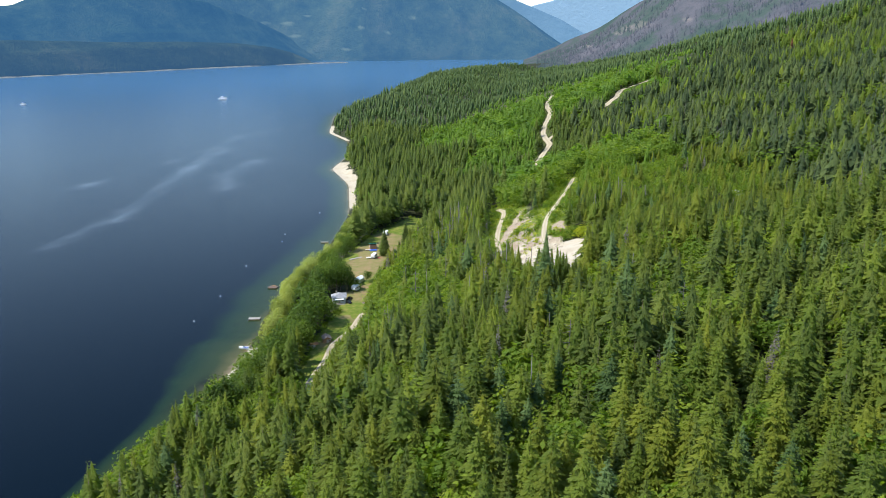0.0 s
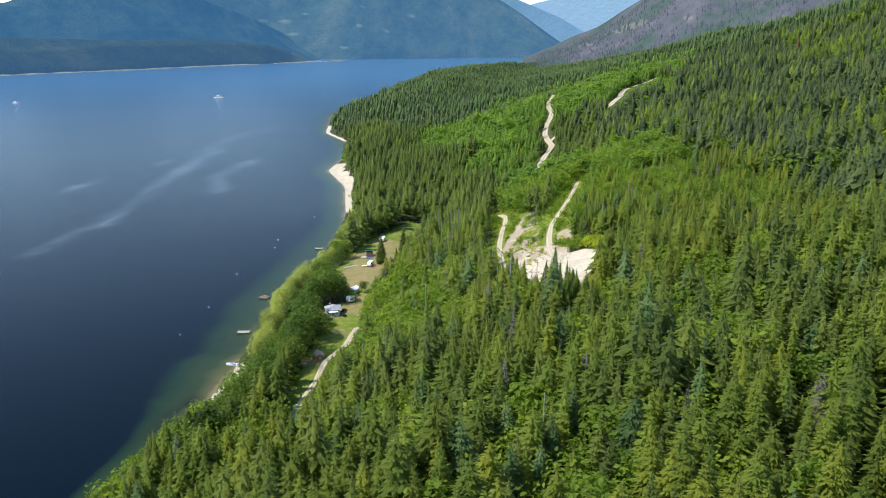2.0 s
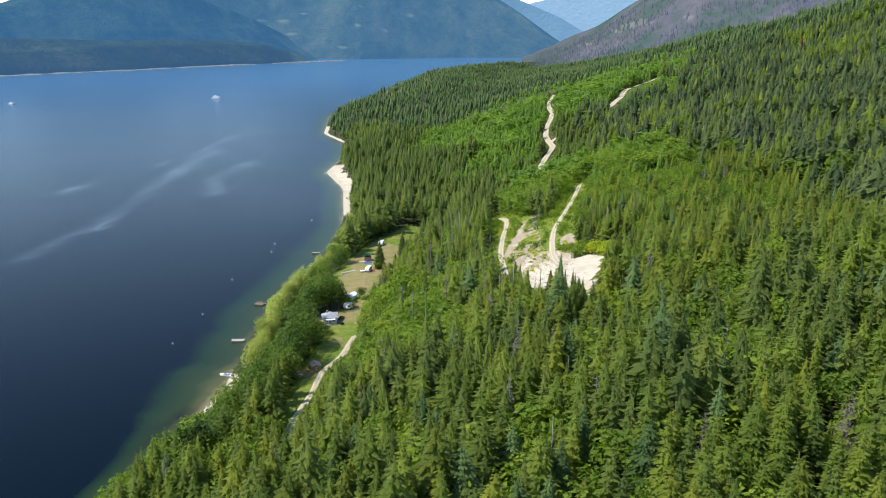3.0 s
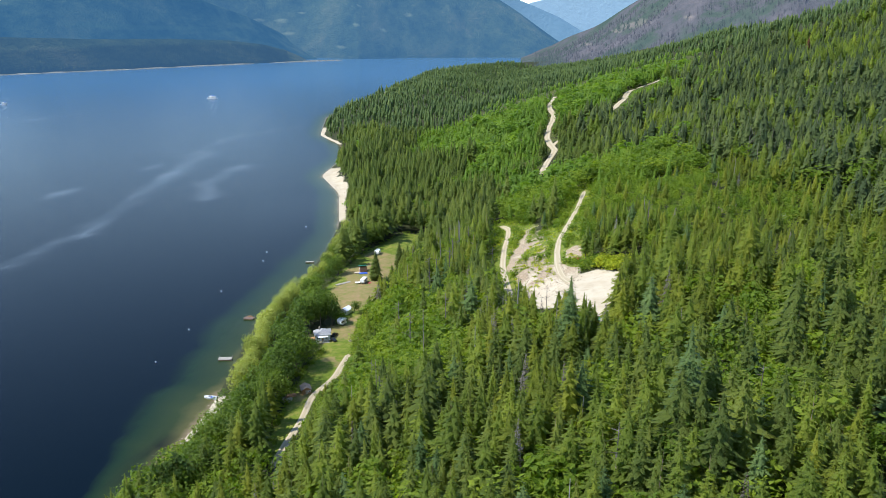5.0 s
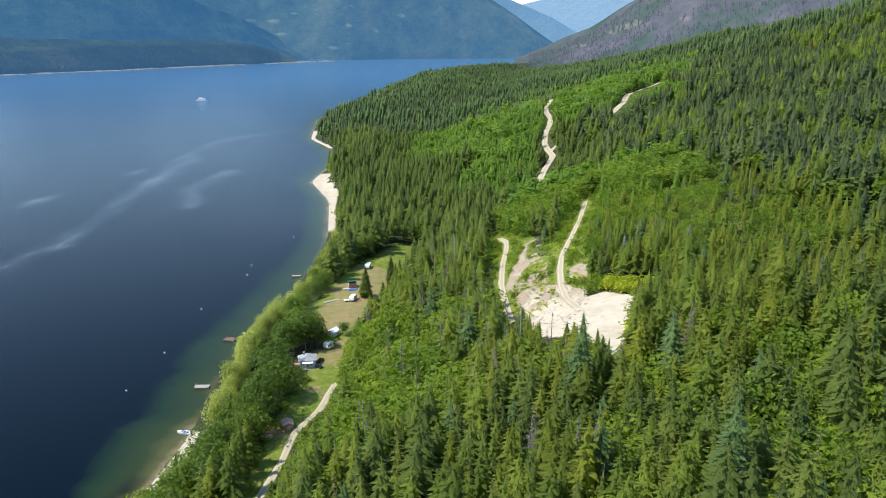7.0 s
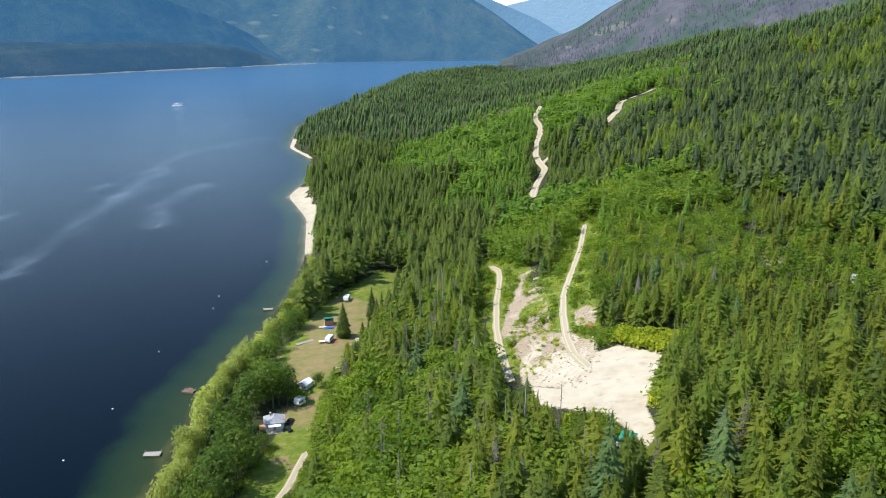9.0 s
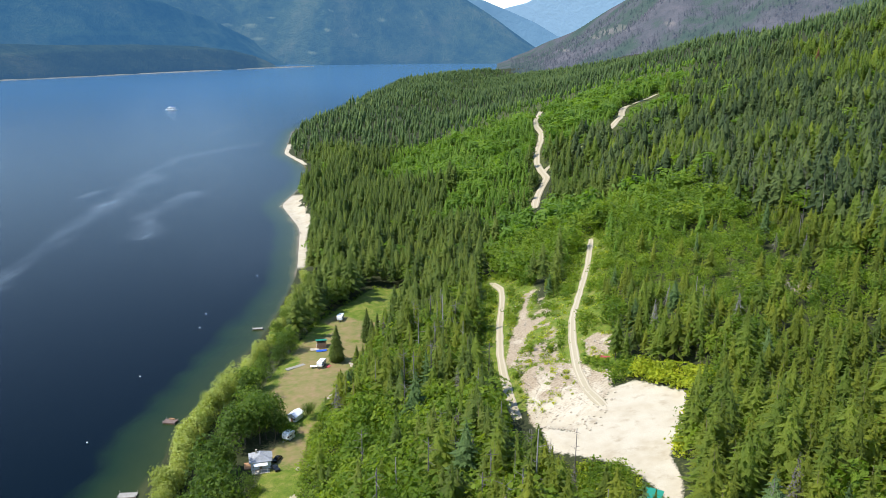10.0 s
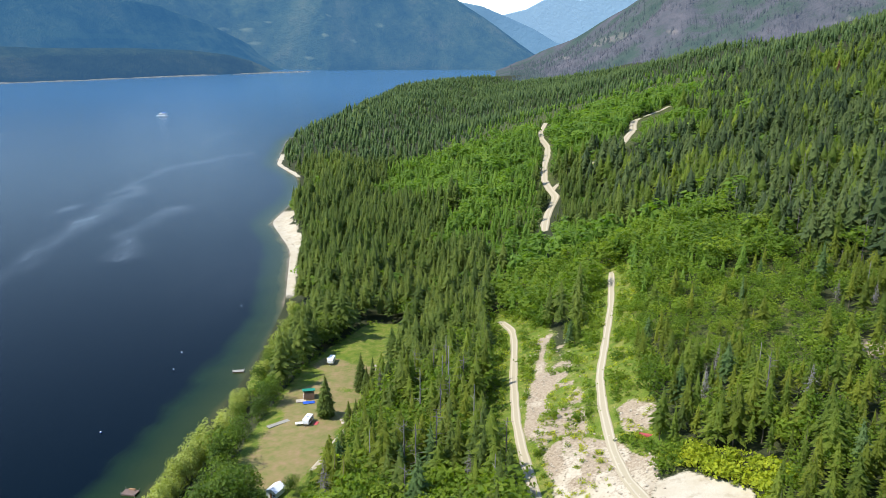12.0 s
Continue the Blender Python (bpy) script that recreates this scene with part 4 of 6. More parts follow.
woods("forest_conifers", TINY, np.stack([X3, Y3, ground_z(X3, Y3) - 0.3, np.clip(15 + 9 * value_noise(X3, Y3, 26, 7) + nr.normal(0, 2.6, len(X3)), 9, 28), nr.uniform(0.9, 1.3, len(X3)), nr.rand(len(X3))], 1), M_CONIFER, "green conifer forest on the lower slope", 22)

# broadleaf trees and willows along the shore
BX, BY = scatter(9, -100, -40, 222, 531, 5.6)
bu = BX - shore_x(BY)
ok = wooded(BX, BY) & (bu > np.where(BY > 298, 16.5, 10.5)) & (bu < np.where(BY > 270, 36, 27)) & (BX < -42)
BX, BY, bu = BX[ok], BY[ok], bu[ok]
BH = low_enough(BX, BY, ground_z(BX, BY), np.clip(nr.normal(12.5, 2.6, len(BX)) * np.where(bu < 19, 0.72, 1.0) * np.where(BY > 365, 0.78, 1.0), 5, 18))
leafy = [tree_thing("broadleaf_tree", sh, M_BELT, 0.5, 0.02, "dark green broadleaf tree in the belt along the shore", "tree") for sh in LEAFY_HI]
willows = [tree_thing("willow_tree", sh, M_WILLOW, 0.5, 0.03, "pale yellow-green willow leaning over the water's edge", "tree") for sh in WILLOW]


def plant(proto, x, y, height, wide, turn, group, sink=0.2):
    m = Matrix.LocRotScale((x, y, float(ground_z(x, y)) - sink), Euler((0, 0, turn)), None) @ Matrix.Diagonal((height * wide, height * wide, height, 1))
    c = copy_thing(proto, m)
    c.matrix_basis = m
    return tagged(c, group=group)


for k in range(len(BX)):
    plant(leafy[k % 3], BX[k], BY[k], BH[k], nr.uniform(0.85, 1.1), nr.uniform(0, 6.28), "broadleaf trees along the shore")
for x, y, h in ((-51.6, 355.0, 8.5), (-54.5, 352.0, 9.0), (-44.0, 364.0, 6.0), (-42.6, 367.5, 5.0), (-56.5, 357.5, 8.0)):
    plant(leafy[int(h) % 3], x, y, h, 0.9, x, "broadleaf trees round the cottage")
WY = np.concatenate([np.arange(300, 401, 2.8), np.arange(405, 531, 3.6)])
for k, y in enumerate(WY):
    x = shore_x(y) + nr.uniform(7.0, 9.8)
    size, wide, turn = nr.uniform(7.0, 12.8) if y < 402 else nr.uniform(6.0, 11.5), nr.uniform(0.75, 1.0), nr.uniform(0, 6.28)
    if y > 402 and k % 4 == 1:
        plant(leafy[k % 3], x + 2, y, size, wide, turn, "broadleaf trees along the shore")
    else:
        plant(willows[k % 3], x, y + nr.uniform(-1, 1), size, wide, turn, "willows along the water")
for p in leafy + willows:
    for c in (*p.children, p):
        bpy.data.objects.remove(c)

# farther up the shore and the hill
X, Y = scatter(2, -200, 540, 430, 960, 5.8)
X2, Y2 = scatter(3, 124, 300, 155, 430, 5.4)
X, Y = np.concatenate([X, X2[X2 > 130]]), np.concatenate([Y, Y2[X2 > 130]])
ok = wooded(X, Y) & in_wedge(X, Y) & (clearing_edge(X, Y) > 8)
X, Y = X[ok], Y[ok]
young = youth(X, Y) > 0
stand = value_noise(X, Y, 30, 7)
H = np.where(young, 8 + 6 * stand + nr.normal(0, 2.0, len(X)), 12 + 10 * stand + nr.normal(0, 3.0, len(X)))
H = np.clip(H, 5, 30)
Z = ground_z(X, Y)
H = low_enough(X, Y, Z, H)
for road, half in ((ROAD_UPPER, 3.0), (ROAD_HILL[3:], 3.0), (ROAD_CREST, 1.6)):
    H = sight(X, Y, Z, H, along(road, 6.0), CAM_START, half)
keep = H > 3.2
X, Y, Z, H, young, stand = (v[keep] for v in (X, Y, Z, H, young, stand))
broad = (young & (nr.rand(len(X)) < np.where(Y > 520, 0.25, 0.6))) | (~young & (nr.rand(len(X)) < 0.1))
rows = np.stack([X, Y, ground_z(X, Y) - 0.3, np.where(broad & ~young, H * 0.6, H), nr.uniform(0.9, 1.3, len(X)) * np.where(broad, 1.3, 1.0), (0.5 * value_noise(X, Y, 40, 19) + 0.6 * nr.rand(len(X))) % 1.0], 1)
woods("young_conifers", LOW, rows[~broad & young], M_REGROWTH, "bright green young conifers on the old clearing", 17)
tall = (X > 95) & ~young & (nr.rand(len(X)) < 0.86)
rows[:, 4] *= np.where(X > 95, 1.22, 1.0)
lake_side = ~broad & (X <= 95) & ~young
woods("forest_conifers", FAIR, rows[lake_side & (Y < 580)], M_SHOREFIR, "green conifer forest north of the meadow", 5)
woods("forest_conifers", TALL, rows[lake_side & (Y >= 580)], M_SHOREFIR, "dark conifer forest along the lake shore", 6)
olive = value_noise(X, Y, 26, 61) + nr.normal(0, 0.2, len(X)) > 0.72
woods("forest_conifers", TALL, rows[~broad & tall & ~olive], M_TALLFIR, "tall dark conifer forest on the hillside", 16)
woods("forest_conifers", TALL, rows[~broad & tall & olive], M_CONIFER, "olive green conifers in the hillside forest", 36)
woods("forest_stems", STEM, rows[~broad & tall & (Y < 620)], M_TWIGS, "bare grey stems of the hillside forest", 35)
woods("young_broadleaf_trees", LEAFY_LOW, rows[broad & (Y > 520)], M_REGROWTH, "bright green regrowth on the hillside", 7)
woods("young_broadleaf_trees", LEAFY_MID, rows[broad & (Y <= 520)], M_LEAF, "bright green broadleaf trees in the valley", 15)

X, Y = scatter(4, -230, 900, 960, 2600, 9.6, 0.8)
ok = wooded(X, Y) & in_wedge(X, Y) & (X < 860 - 0.2 * Y)
X, Y = X[ok], Y[ok]
young = youth(X, Y) > 0
young &= nr.rand(len(X)) < 0.75
H = np.clip(7 + 9 * value_noise(X, Y, 45, 7) + nr.normal(0, 2.8, len(X)), 5, 22)
hue = (0.7 * value_noise(X, Y, 70, 19) + 0.4 * nr.rand(len(X))) % 1.0
rows = np.stack([X, Y, ground_z(X, Y) - 0.3, np.where(young, H * 0.55, H), nr.uniform(1.0, 1.4, len(X)) * np.where(young, 1.4, 1.0), hue], 1)
woods("forest_conifers", TINY, rows[~young], M_FARFIR, "far conifer forest on the cape, toned with haze", 8)
woods("young_trees", TINY, rows[young], M_REGROWTH, "far bright green regrowth", 9)


# ---- the far shore ----
def far_trees(surface, first, last, n, mat, seed, name, label, low, high):
    """Conifers on the slopes across the lake and up the far ridge."""
    r = np.random.RandomState(seed)
    na, ns = surface.shape[:2]
    a, s = r.uniform(first * na, last * na, n), 1.6 + (ns - 14) * r.rand(n) ** 1.15
    i, j = a.astype(int), s.astype(int)
    fa, fs = (a - i)[:, None], (s - j)[:, None]
    p = (surface[i, j] * (1 - fa) + surface[i + 1, j] * fa) * (1 - fs) + (surface[i, j + 1] * (1 - fa) + surface[i + 1, j + 1] * fa) * fs
    keep = value_noise(p[:, 0], p[:, 1], 110, 77) + 0.25 * (p[:, 2] < 60) > 0.14
    p = p[keep]
    h = r.uniform(low, high, len(p))
    w = h * r.uniform(0.2, 0.34, len(p))
    tip = p + np.stack([h * 0, h * 0, h], 1)
    foot = p - np.array([0, 0, 3.0])
    V = np.stack([tip] + [foot + np.stack([w * math.cos(q), w * math.sin(q), h * 0], 1) for q in (0.3, 2.4, 4.5)], 1)
    t = np.array([(0, 1, 2), (0, 2, 3), (0, 3, 1)])
    T = (t[None] + (np.arange(len(p)) * 4)[:, None, None]).reshape(-1, 3)
    tagged(new(name, mesh_from(name, V.reshape(-1, 3), T, [mat])), label, "trees", kind="stuff")


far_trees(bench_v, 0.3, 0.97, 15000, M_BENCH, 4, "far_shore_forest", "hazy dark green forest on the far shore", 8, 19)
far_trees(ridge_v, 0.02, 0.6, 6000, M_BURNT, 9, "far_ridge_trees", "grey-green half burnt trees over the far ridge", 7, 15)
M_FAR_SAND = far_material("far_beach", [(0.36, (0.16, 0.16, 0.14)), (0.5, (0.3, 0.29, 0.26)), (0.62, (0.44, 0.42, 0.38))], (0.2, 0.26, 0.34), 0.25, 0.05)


def far_beach(a0, a1, width, label):
    az = np.arange(a0, a1, 0.05)
    foot = np.interp(az, [p[0] for p in shore_far], [p[1] for p in shore_far])
    w = width * (0.35 + 0.9 * value_noise(az * 10, az * 0, 9, 3)) * np.clip(np.minimum(az - a0, a1 - az) / 0.8, 0, 1)
    rows_ = []
    for k, (dr, dz) in enumerate(((-30, -0.3), (-16, 0.6), (-14, 0.7))):
        rr = foot + np.where(k == 2, dr + w * 1.2, dr)
        rows_.append(np.stack([CENTRE[0] + rr * np.sin(np.radians(az)), CENTRE[1] + rr * np.cos(np.radians(az)), dz + (w * 0.8 if k == 2 else 0 * w)], 1))
    v = np.stack(rows_, 1)
    me = mesh_from("shore_beach", v.reshape(-1, 3), grid(np.arange(3), az)[:, ::-1], [M_FAR_SAND], smooth=True)
    tagged(new("shore_beach", me), label, "beach", kind="structure")


far_beach(-37, -27.0, 2.4, "thin pale beach under the far woods")
far_beach(-27.4, -19.2, 2.6, "pale gravel beach on the far shore")
far_beach(-19.6, -14.0, 2.8, "thin gravel beach under the wooded bench")
far_beach(-13.0, -8.0, 4.5, "pale gravel point on the far shore")


# ---- things: shared shapes ----
def box(bm, x0, x1, y0, y1, z0, z1, bev=0.0):
    g = bmesh.ops.create_cube(bm, size=1.0, matrix=Matrix.Translation(((x0 + x1) / 2, (y0 + y1) / 2, (z0 + z1) / 2)) @ Matrix.Diagonal((x1 - x0, y1 - y0, z1 - z0, 1)))
    if bev:
        vs = set(g["verts"])
        bmesh.ops.bevel(bm, geom=[e for e in bm.edges if e.verts[0] in vs and e.verts[1] in vs], offset=bev, segments=2, affect="EDGES")
    return bm


def boxes(*args, bev=0.0):
    bm = bmesh.new()
    for a in args:
        box(bm, *a, bev=bev)
    return bm


def tube(bm, a, b, r0, r1=None, n=8):
    a, b = Vector(a), Vector(b)
    d = b - a
    bmesh.ops.create_cone(bm, cap_ends=True, segments=n, radius1=r0, radius2=r0 if r1 is None else r1, depth=d.length,
                          matrix=Matrix.Translation((a + b) / 2) @ d.to_track_quat("Z", "Y").to_matrix().to_4x4())
    return bm


def prism(bm, pts, y0, y1):
    """A solid with the outline pts (x, z), from y0 to y1."""
    a, b = [bm.verts.new((x, y0, z)) for x, z in pts], [bm.verts.new((x, y1, z)) for x, z in pts]
    bm.faces.new(a)
    bm.faces.new(b[::-1])
    for k in range(len(pts)):
        bm.faces.new((a[k - 1], a[k], b[k], b[k - 1])[::-1])
    bmesh.ops.recalc_face_normals(bm, faces=bm.faces)
    return bm


def stand(root, x, y, turn, dz=0.0, z=None, size=1.0):
    root.matrix_basis = pose(x, y, (float(ground_z(x, y)) if z is None else z) + dz, 0, 0, turn) @ Matrix.Scale(size, 4)
    return root


def hull(length, beam, height, mat, parent, name="hull"):
    bm = bmesh.new()
    n = 12
    sec = []
    for k in range(n + 1):
        s = k / n
        w = beam / 2 * (1 - max(0, (s - 0.45) / 0.55) ** 2.2) + 0.02
        z = height * (1 + 0.25 * s * s)
        y = -length / 2 + length * s
        sec.append([bm.verts.new(p) for p in ((-w, y, z), (-w * 0.8, y, 0.05), (0, y, -0.25), (w * 0.8, y, 0.05), (w, y, z), (w * 0.82, y, z), (w * 0.6, y, 0.3), (-w * 0.6, y, 0.3), (-w * 0.82, y, z))])
    for a, b in zip(sec, sec[1:]):
        for k in range(9):
            bm.faces.new((a[k], a[(k + 1) % 9], b[(k + 1) % 9], b[k]))
    bm.faces.new(sec[0])
    bm.faces.new(sec[-1][::-1])
    bmesh.ops.recalc_face_normals(bm, faces=bm.faces)
    return part(name, bm, mat, parent)


M_WHITE = plain("white_paint", (0.75, 0.75, 0.74), 0.45, 0, 0.06, 1.5, 0.4)
M_GREYROOF = plain("grey_roof_shingle", (0.27, 0.28, 0.3), 0.85, 0, 0.25, 1.2)
M_TINROOF = plain("white_tin_roof", (0.72, 0.74, 0.78), 0.4, 0.0, 0.08, 0.8, 0.5)
M_GREENROOF = plain("green_metal_roof", (0.012, 0.2, 0.135), 0.45, 0.0, 0.15, 1.0, 0.5)
M_TIMBER = plain("brown_timber", (0.34, 0.19, 0.1), 0.8, 0, 0.3, 2.0)
M_PALEWOOD = plain("pale_deck_boards", (0.42, 0.37, 0.3), 0.85, 0, 0.25, 2.0)
M_DOCK = plain("weathered_dock_boards", (0.3, 0.28, 0.25), 0.85, 0, 0.25, 2.0)
M_BROWNROOF = plain("brown_grey_roof", (0.24, 0.19, 0.16), 0.9, 0, 0.3, 1.2)
M_GLASS = plain("dark_window_glass", (0.02, 0.025, 0.03), 0.08, 0, 0.1, 1.0, 0.6)
M_RUBBER = plain("tyre_rubber", (0.03, 0.03, 0.03), 0.9, 0, 0.2)
M_BLUE = plain("blue_tarp", (0.02, 0.09, 0.45), 0.4, 0, 0.15, 1.5, 0.5)
M_REDMAT = plain("red_mat", (0.36, 0.07, 0.07), 0.9, 0, 0.2, 2.0)
M_DARKCAR = plain("dark_car_paint", (0.02, 0.022, 0.025), 0.25, 0.3, 0.15, 1.0, 0.6)
M_STEEL = plain("steel", (0.5, 0.5, 0.5), 0.35, 0.9, 0.1)
M_ROCK = plain("pale_rock", (0.4, 0.34, 0.26), 0.9, 0, 0.3, 1.5)
M_BUOY = plain("white_buoy_plastic", (0.8, 0.8, 0.78), 0.35, 0, 0.03, 2.0, 0.5)
M_SLAB = plain("concrete_slab", (0.25, 0.235, 0.2), 0.9, 0, 0.15, 1.0)


# ---- the cottage ----
def window(parent, x0, x1, y0, y1, z0, z1, axis, trim=M_WHITE):
    w = part("window", boxes((x0, x1, y0, y1, z0, z1)), M_GLASS, parent, "dark window pane")
    d = 0.05
    if axis == "y":
        bm = boxes((x0 - 0.08, x1 + 0.08, y0 - d, y1 + d, z0 - 0.08, z0), (x0 - 0.08, x1 + 0.08, y0 - d, y1 + d, z1, z1 + 0.08), (x0 - 0.08, x0, y0 - d, y1 + d, z0, z1), (x1, x1 + 0.08, y0 - d, y1 + d, z0, z1))
    else:
        bm = boxes((x0 - d, x1 + d, y0 - 0.08, y1 + 0.08, z0 - 0.08, z0), (x0 - d, x1 + d, y0 - 0.08, y1 + 0.08, z1, z1 + 0.08), (x0 - d, x1 + d, y0 - 0.08, y0, z0, z1), (x0 - d, x1 + d, y1, y1 + 0.08, z0, z1))
    part("frame", bm, trim, w)
    return w


def gable_roof(x0, x1, y0, y1, eave, ridge, thick=0.18, along="y"):
    bm = bmesh.new()
    if along == "y":
        m = (x0 + x1) / 2
        prism(bm, [(x0, eave), (m, ridge), (x1, eave), (x1, eave + thick), (m, ridge + thick), (x0, eave + thick)], y0, y1)
    else:
        m = (y0 + y1) / 2
        prism(bm, [(y0, eave), (m, ridge), (y1, eave), (y1, eave + thick), (m, ridge + thick), (y0, eave + thick)], -x1, -x0)
        bmesh.ops.rotate(bm, verts=bm.verts, cent=(0, 0, 0), matrix=Matrix.Rotation(radians(90), 3, "Z"))
    return bm


def hip_roof(x0, x1, y0, y1, eave, ridge, inset, thick=0.16):
    bm = bmesh.new()
    m = (x0 + x1) / 2
    lo = [bm.verts.new(p) for p in ((x0, y0, eave), (x1, y0, eave), (x1, y1, eave), (x0, y1, eave))]
    up = [bm.verts.new((v.co.x, v.co.y, eave + thick)) for v in lo]
    a, b = bm.verts.new((m, y0 + inset, ridge)), bm.verts.new((m, y1 - inset, ridge))
    bm.faces.new(lo[::-1])
    for k in range(4):
        bm.faces.new((lo[k], lo[(k + 1) % 4], up[(k + 1) % 4], up[k]))
    for f in ((up[0], up[1], a), (up[1], up[2], b, a), (up[2], up[3], b), (up[3], up[0], a, b)):
        bm.faces.new(f)
    bmesh.ops.recalc_face_normals(bm, faces=bm.faces)
    return bm


def cottage():
    r = tagged(new("cottage"), "small white cottage with a grey shingle hip roof and porch", "house")
    part("wall", boxes((-3.6, 3.6, -3.2, 3.2, -0.6, 2.7)), M_WHITE, r)
    part("roof", hip_roof(-4.2, 4.2, -3.8, 3.8, 2.7, 4.9, 2.6), M_GREYROOF, r, "grey shingle hip roof")
    part("dormer_roof", gable_roof(1.2, 4.4, -1.6, 1.8, 3.0, 4.5, along="x"), M_GREYROOF, r)
    part("porch_roof", boxes((-2.6, 2.4, -6.0, -3.9, 2.35, 2.5)), M_TINROOF, r, "white flat porch roof")
    for x in (-2.4, 0.0, 2.2):
        part("porch_post", boxes((x - 0.07, x + 0.07, -5.9, -5.76, -0.6, 2.35)), M_WHITE, r)
    part("deck", boxes((-3.4, 3.0, -6.4, -3.2, -0.5, -0.25)), M_PALEWOOD, r)
    part("side_deck", boxes((-6.0, -3.6, -2.0, 2.6, -0.5, -0.2)), M_TIMBER, r)
    part("chimney", boxes((-1.6, -1.0, 0.6, 1.2, 3.6, 5.5), (-1.68, -0.92, 0.52, 1.28, 5.5, 5.62)), M_ROCK, r)
    part("door", boxes((-0.5, 0.5, -3.26, -3.2, -0.2, 1.9)), M_TIMBER, r)
    for x in (-2.8, 1.2):
        window(r, x, x + 1.3, -3.25, -3.2, 0.7, 1.9, "y")
    for y in (-2.2, 0.6):
        window(r, 3.6, 3.65, y, y + 1.3, 0.7, 1.9, "x")
    return r


stand(cottage(), -53.0, 336.4, 14, 0.4, size=0.78)


def wheel(parent, x, y, z, rad, wide):
    bm = tube(bmesh.new(), (x - wide / 2, y, z), (x + wide / 2, y, z), rad, n=14)
    w = part("wheel", bm, M_RUBBER, parent, "black tyre")
    part("rim", tube(bmesh.new(), (x - wide / 2 - 0.01, y, z), (x + wide / 2 + 0.01, y, z), rad * 0.55, n=12), M_STEEL, w)


def pickup():
    r = tagged(new("parked_car"), "dark parked car beside the cottage", "car")
    bm = boxes((-0.9, 0.9, -2.3, 2.3, 0.35, 0.95), bev=0.1)
    part("body", bm, M_DARKCAR, r)
    bm = bmesh.new()
    prism(bm, [(-1.2, 0.95), (-0.75, 1.5), (1.0, 1.5), (1.7, 0.95)], -0.78, 0.78)
    bmesh.ops.rotate(bm, verts=bm.verts, cent=(0, 0, 0), matrix=Matrix.Rotation(radians(90), 3, "Z"))
    part("cabin", bm, M_GLASS, r, "dark glass cabin")
    part("roof", boxes((-0.74, 0.74, -0.7, 0.95, 1.49, 1.56), bev=0.03), M_DARKCAR, r)
    for x in (-0.82, 0.82):
        for y in (-1.45, 1.45):
            wheel(r, x, y, 0.34, 0.34, 0.22)
    for x in (-0.6, 0.6):
        part("headlight", boxes((x - 0.18, x + 0.18, 2.27, 2.34, 0.65, 0.8)), M_WHITE, r)
    return r


stand(pickup(), -48.2, 333.5, 40, size=0.78)
stand(pickup(), -48.6, 338.7, -20, size=0.78)


# ---- trailers ----
def trailer(length, label, slide):
    r = tagged(new("travel_trailer"), label, "trailer")
    h = length / 2
    bm = bmesh.new()
    prism(bm, [(-h, 0.55), (h - 0.5, 0.55), (h, 1.2), (h - 0.15, 2.5), (h - 0.7, 2.85), (-h + 0.3, 2.85), (-h, 2.6)], -1.22, 1.22)
    bmesh.ops.bevel(bm, geom=list(bm.edges), offset=0.06, segments=2, affect="EDGES")
    bmesh.ops.rotate(bm, verts=bm.verts, cent=(0, 0, 0), matrix=Matrix.Rotation(radians(90), 3, "Z"))
    part("body", bm, M_WHITE, r)
    part("roof_vent", boxes((-0.3, 0.3, -0.2, 0.4, 2.84, 2.98), bev=0.03), M_STEEL, r)
    part("air_conditioner", boxes((-0.35, 0.35, 0.9, 1.8, 2.84, 3.08), bev=0.06), M_WHITE, r)
    if slide:
        part("slide_out", boxes((1.2, 1.9, -1.0, 1.4, 0.75, 2.6), bev=0.05), M_WHITE, r)
    for y in (-0.45, 0.45):
        wheel(r, -1.1, y, 0.34, 0.34, 0.2)
        wheel(r, 1.1, y, 0.34, 0.34, 0.2)
    part("drawbar", tube(tube(bmesh.new(), (-0.6, h - 0.4, 0.55), (0, h + 1.2, 0.5), 0.05), (0.6, h - 0.4, 0.55), (0, h + 1.2, 0.5), 0.05), M_STEEL, r)
    part("jack", tube(bmesh.new(), (0, h + 0.8, 0.0), (0, h + 0.8, 0.7), 0.04), M_STEEL, r)
    for y in (-1.6, 0.4, 1.5):
        part("window", boxes((-1.25, -1.2, y - 0.4, y + 0.4, 1.5, 2.1)), M_GLASS, r)
    part("door", boxes((-1.25, -1.2, -0.75, -0.15, 0.65, 2.4)), M_STEEL, r)
    return r


stand(trailer(6.4, "white travel trailer parked on the meadow", True), -43.3, 459.3, 176, size=0.85)
stand(trailer(5.8, "white travel trailer with a red mat beside it", False), -44.9, 407.9, 168, size=0.85)
stand(trailer(3.4, "small white trailer beside the trees", False), -47.4, 351.0, 150)
r = tagged(new("mat", None), "red outdoor mat beside the trailer", "mat")
part("mat_cloth", boxes((-0.7, 0.7, -1.2, 1.2, 0.0, 0.05)), M_REDMAT, r)
stand(r, -42.3, 407.5, 168, 0.08)
r = tagged(new("folding_table"), "white folding table beside the trailer", "table")
part("tabletop", boxes((-1.3, 1.3, -0.8, 0.8, 0.72, 0.78)), M_WHITE, r)
for x in (-1.1, 1.1):
    for y in (-0.6, 0.6):
        part("leg", boxes((x - 0.03, x + 0.03, y - 0.03, y + 0.03, 0, 0.72)), M_STEEL, r)
stand(r, -47.6, 406.9, 10)


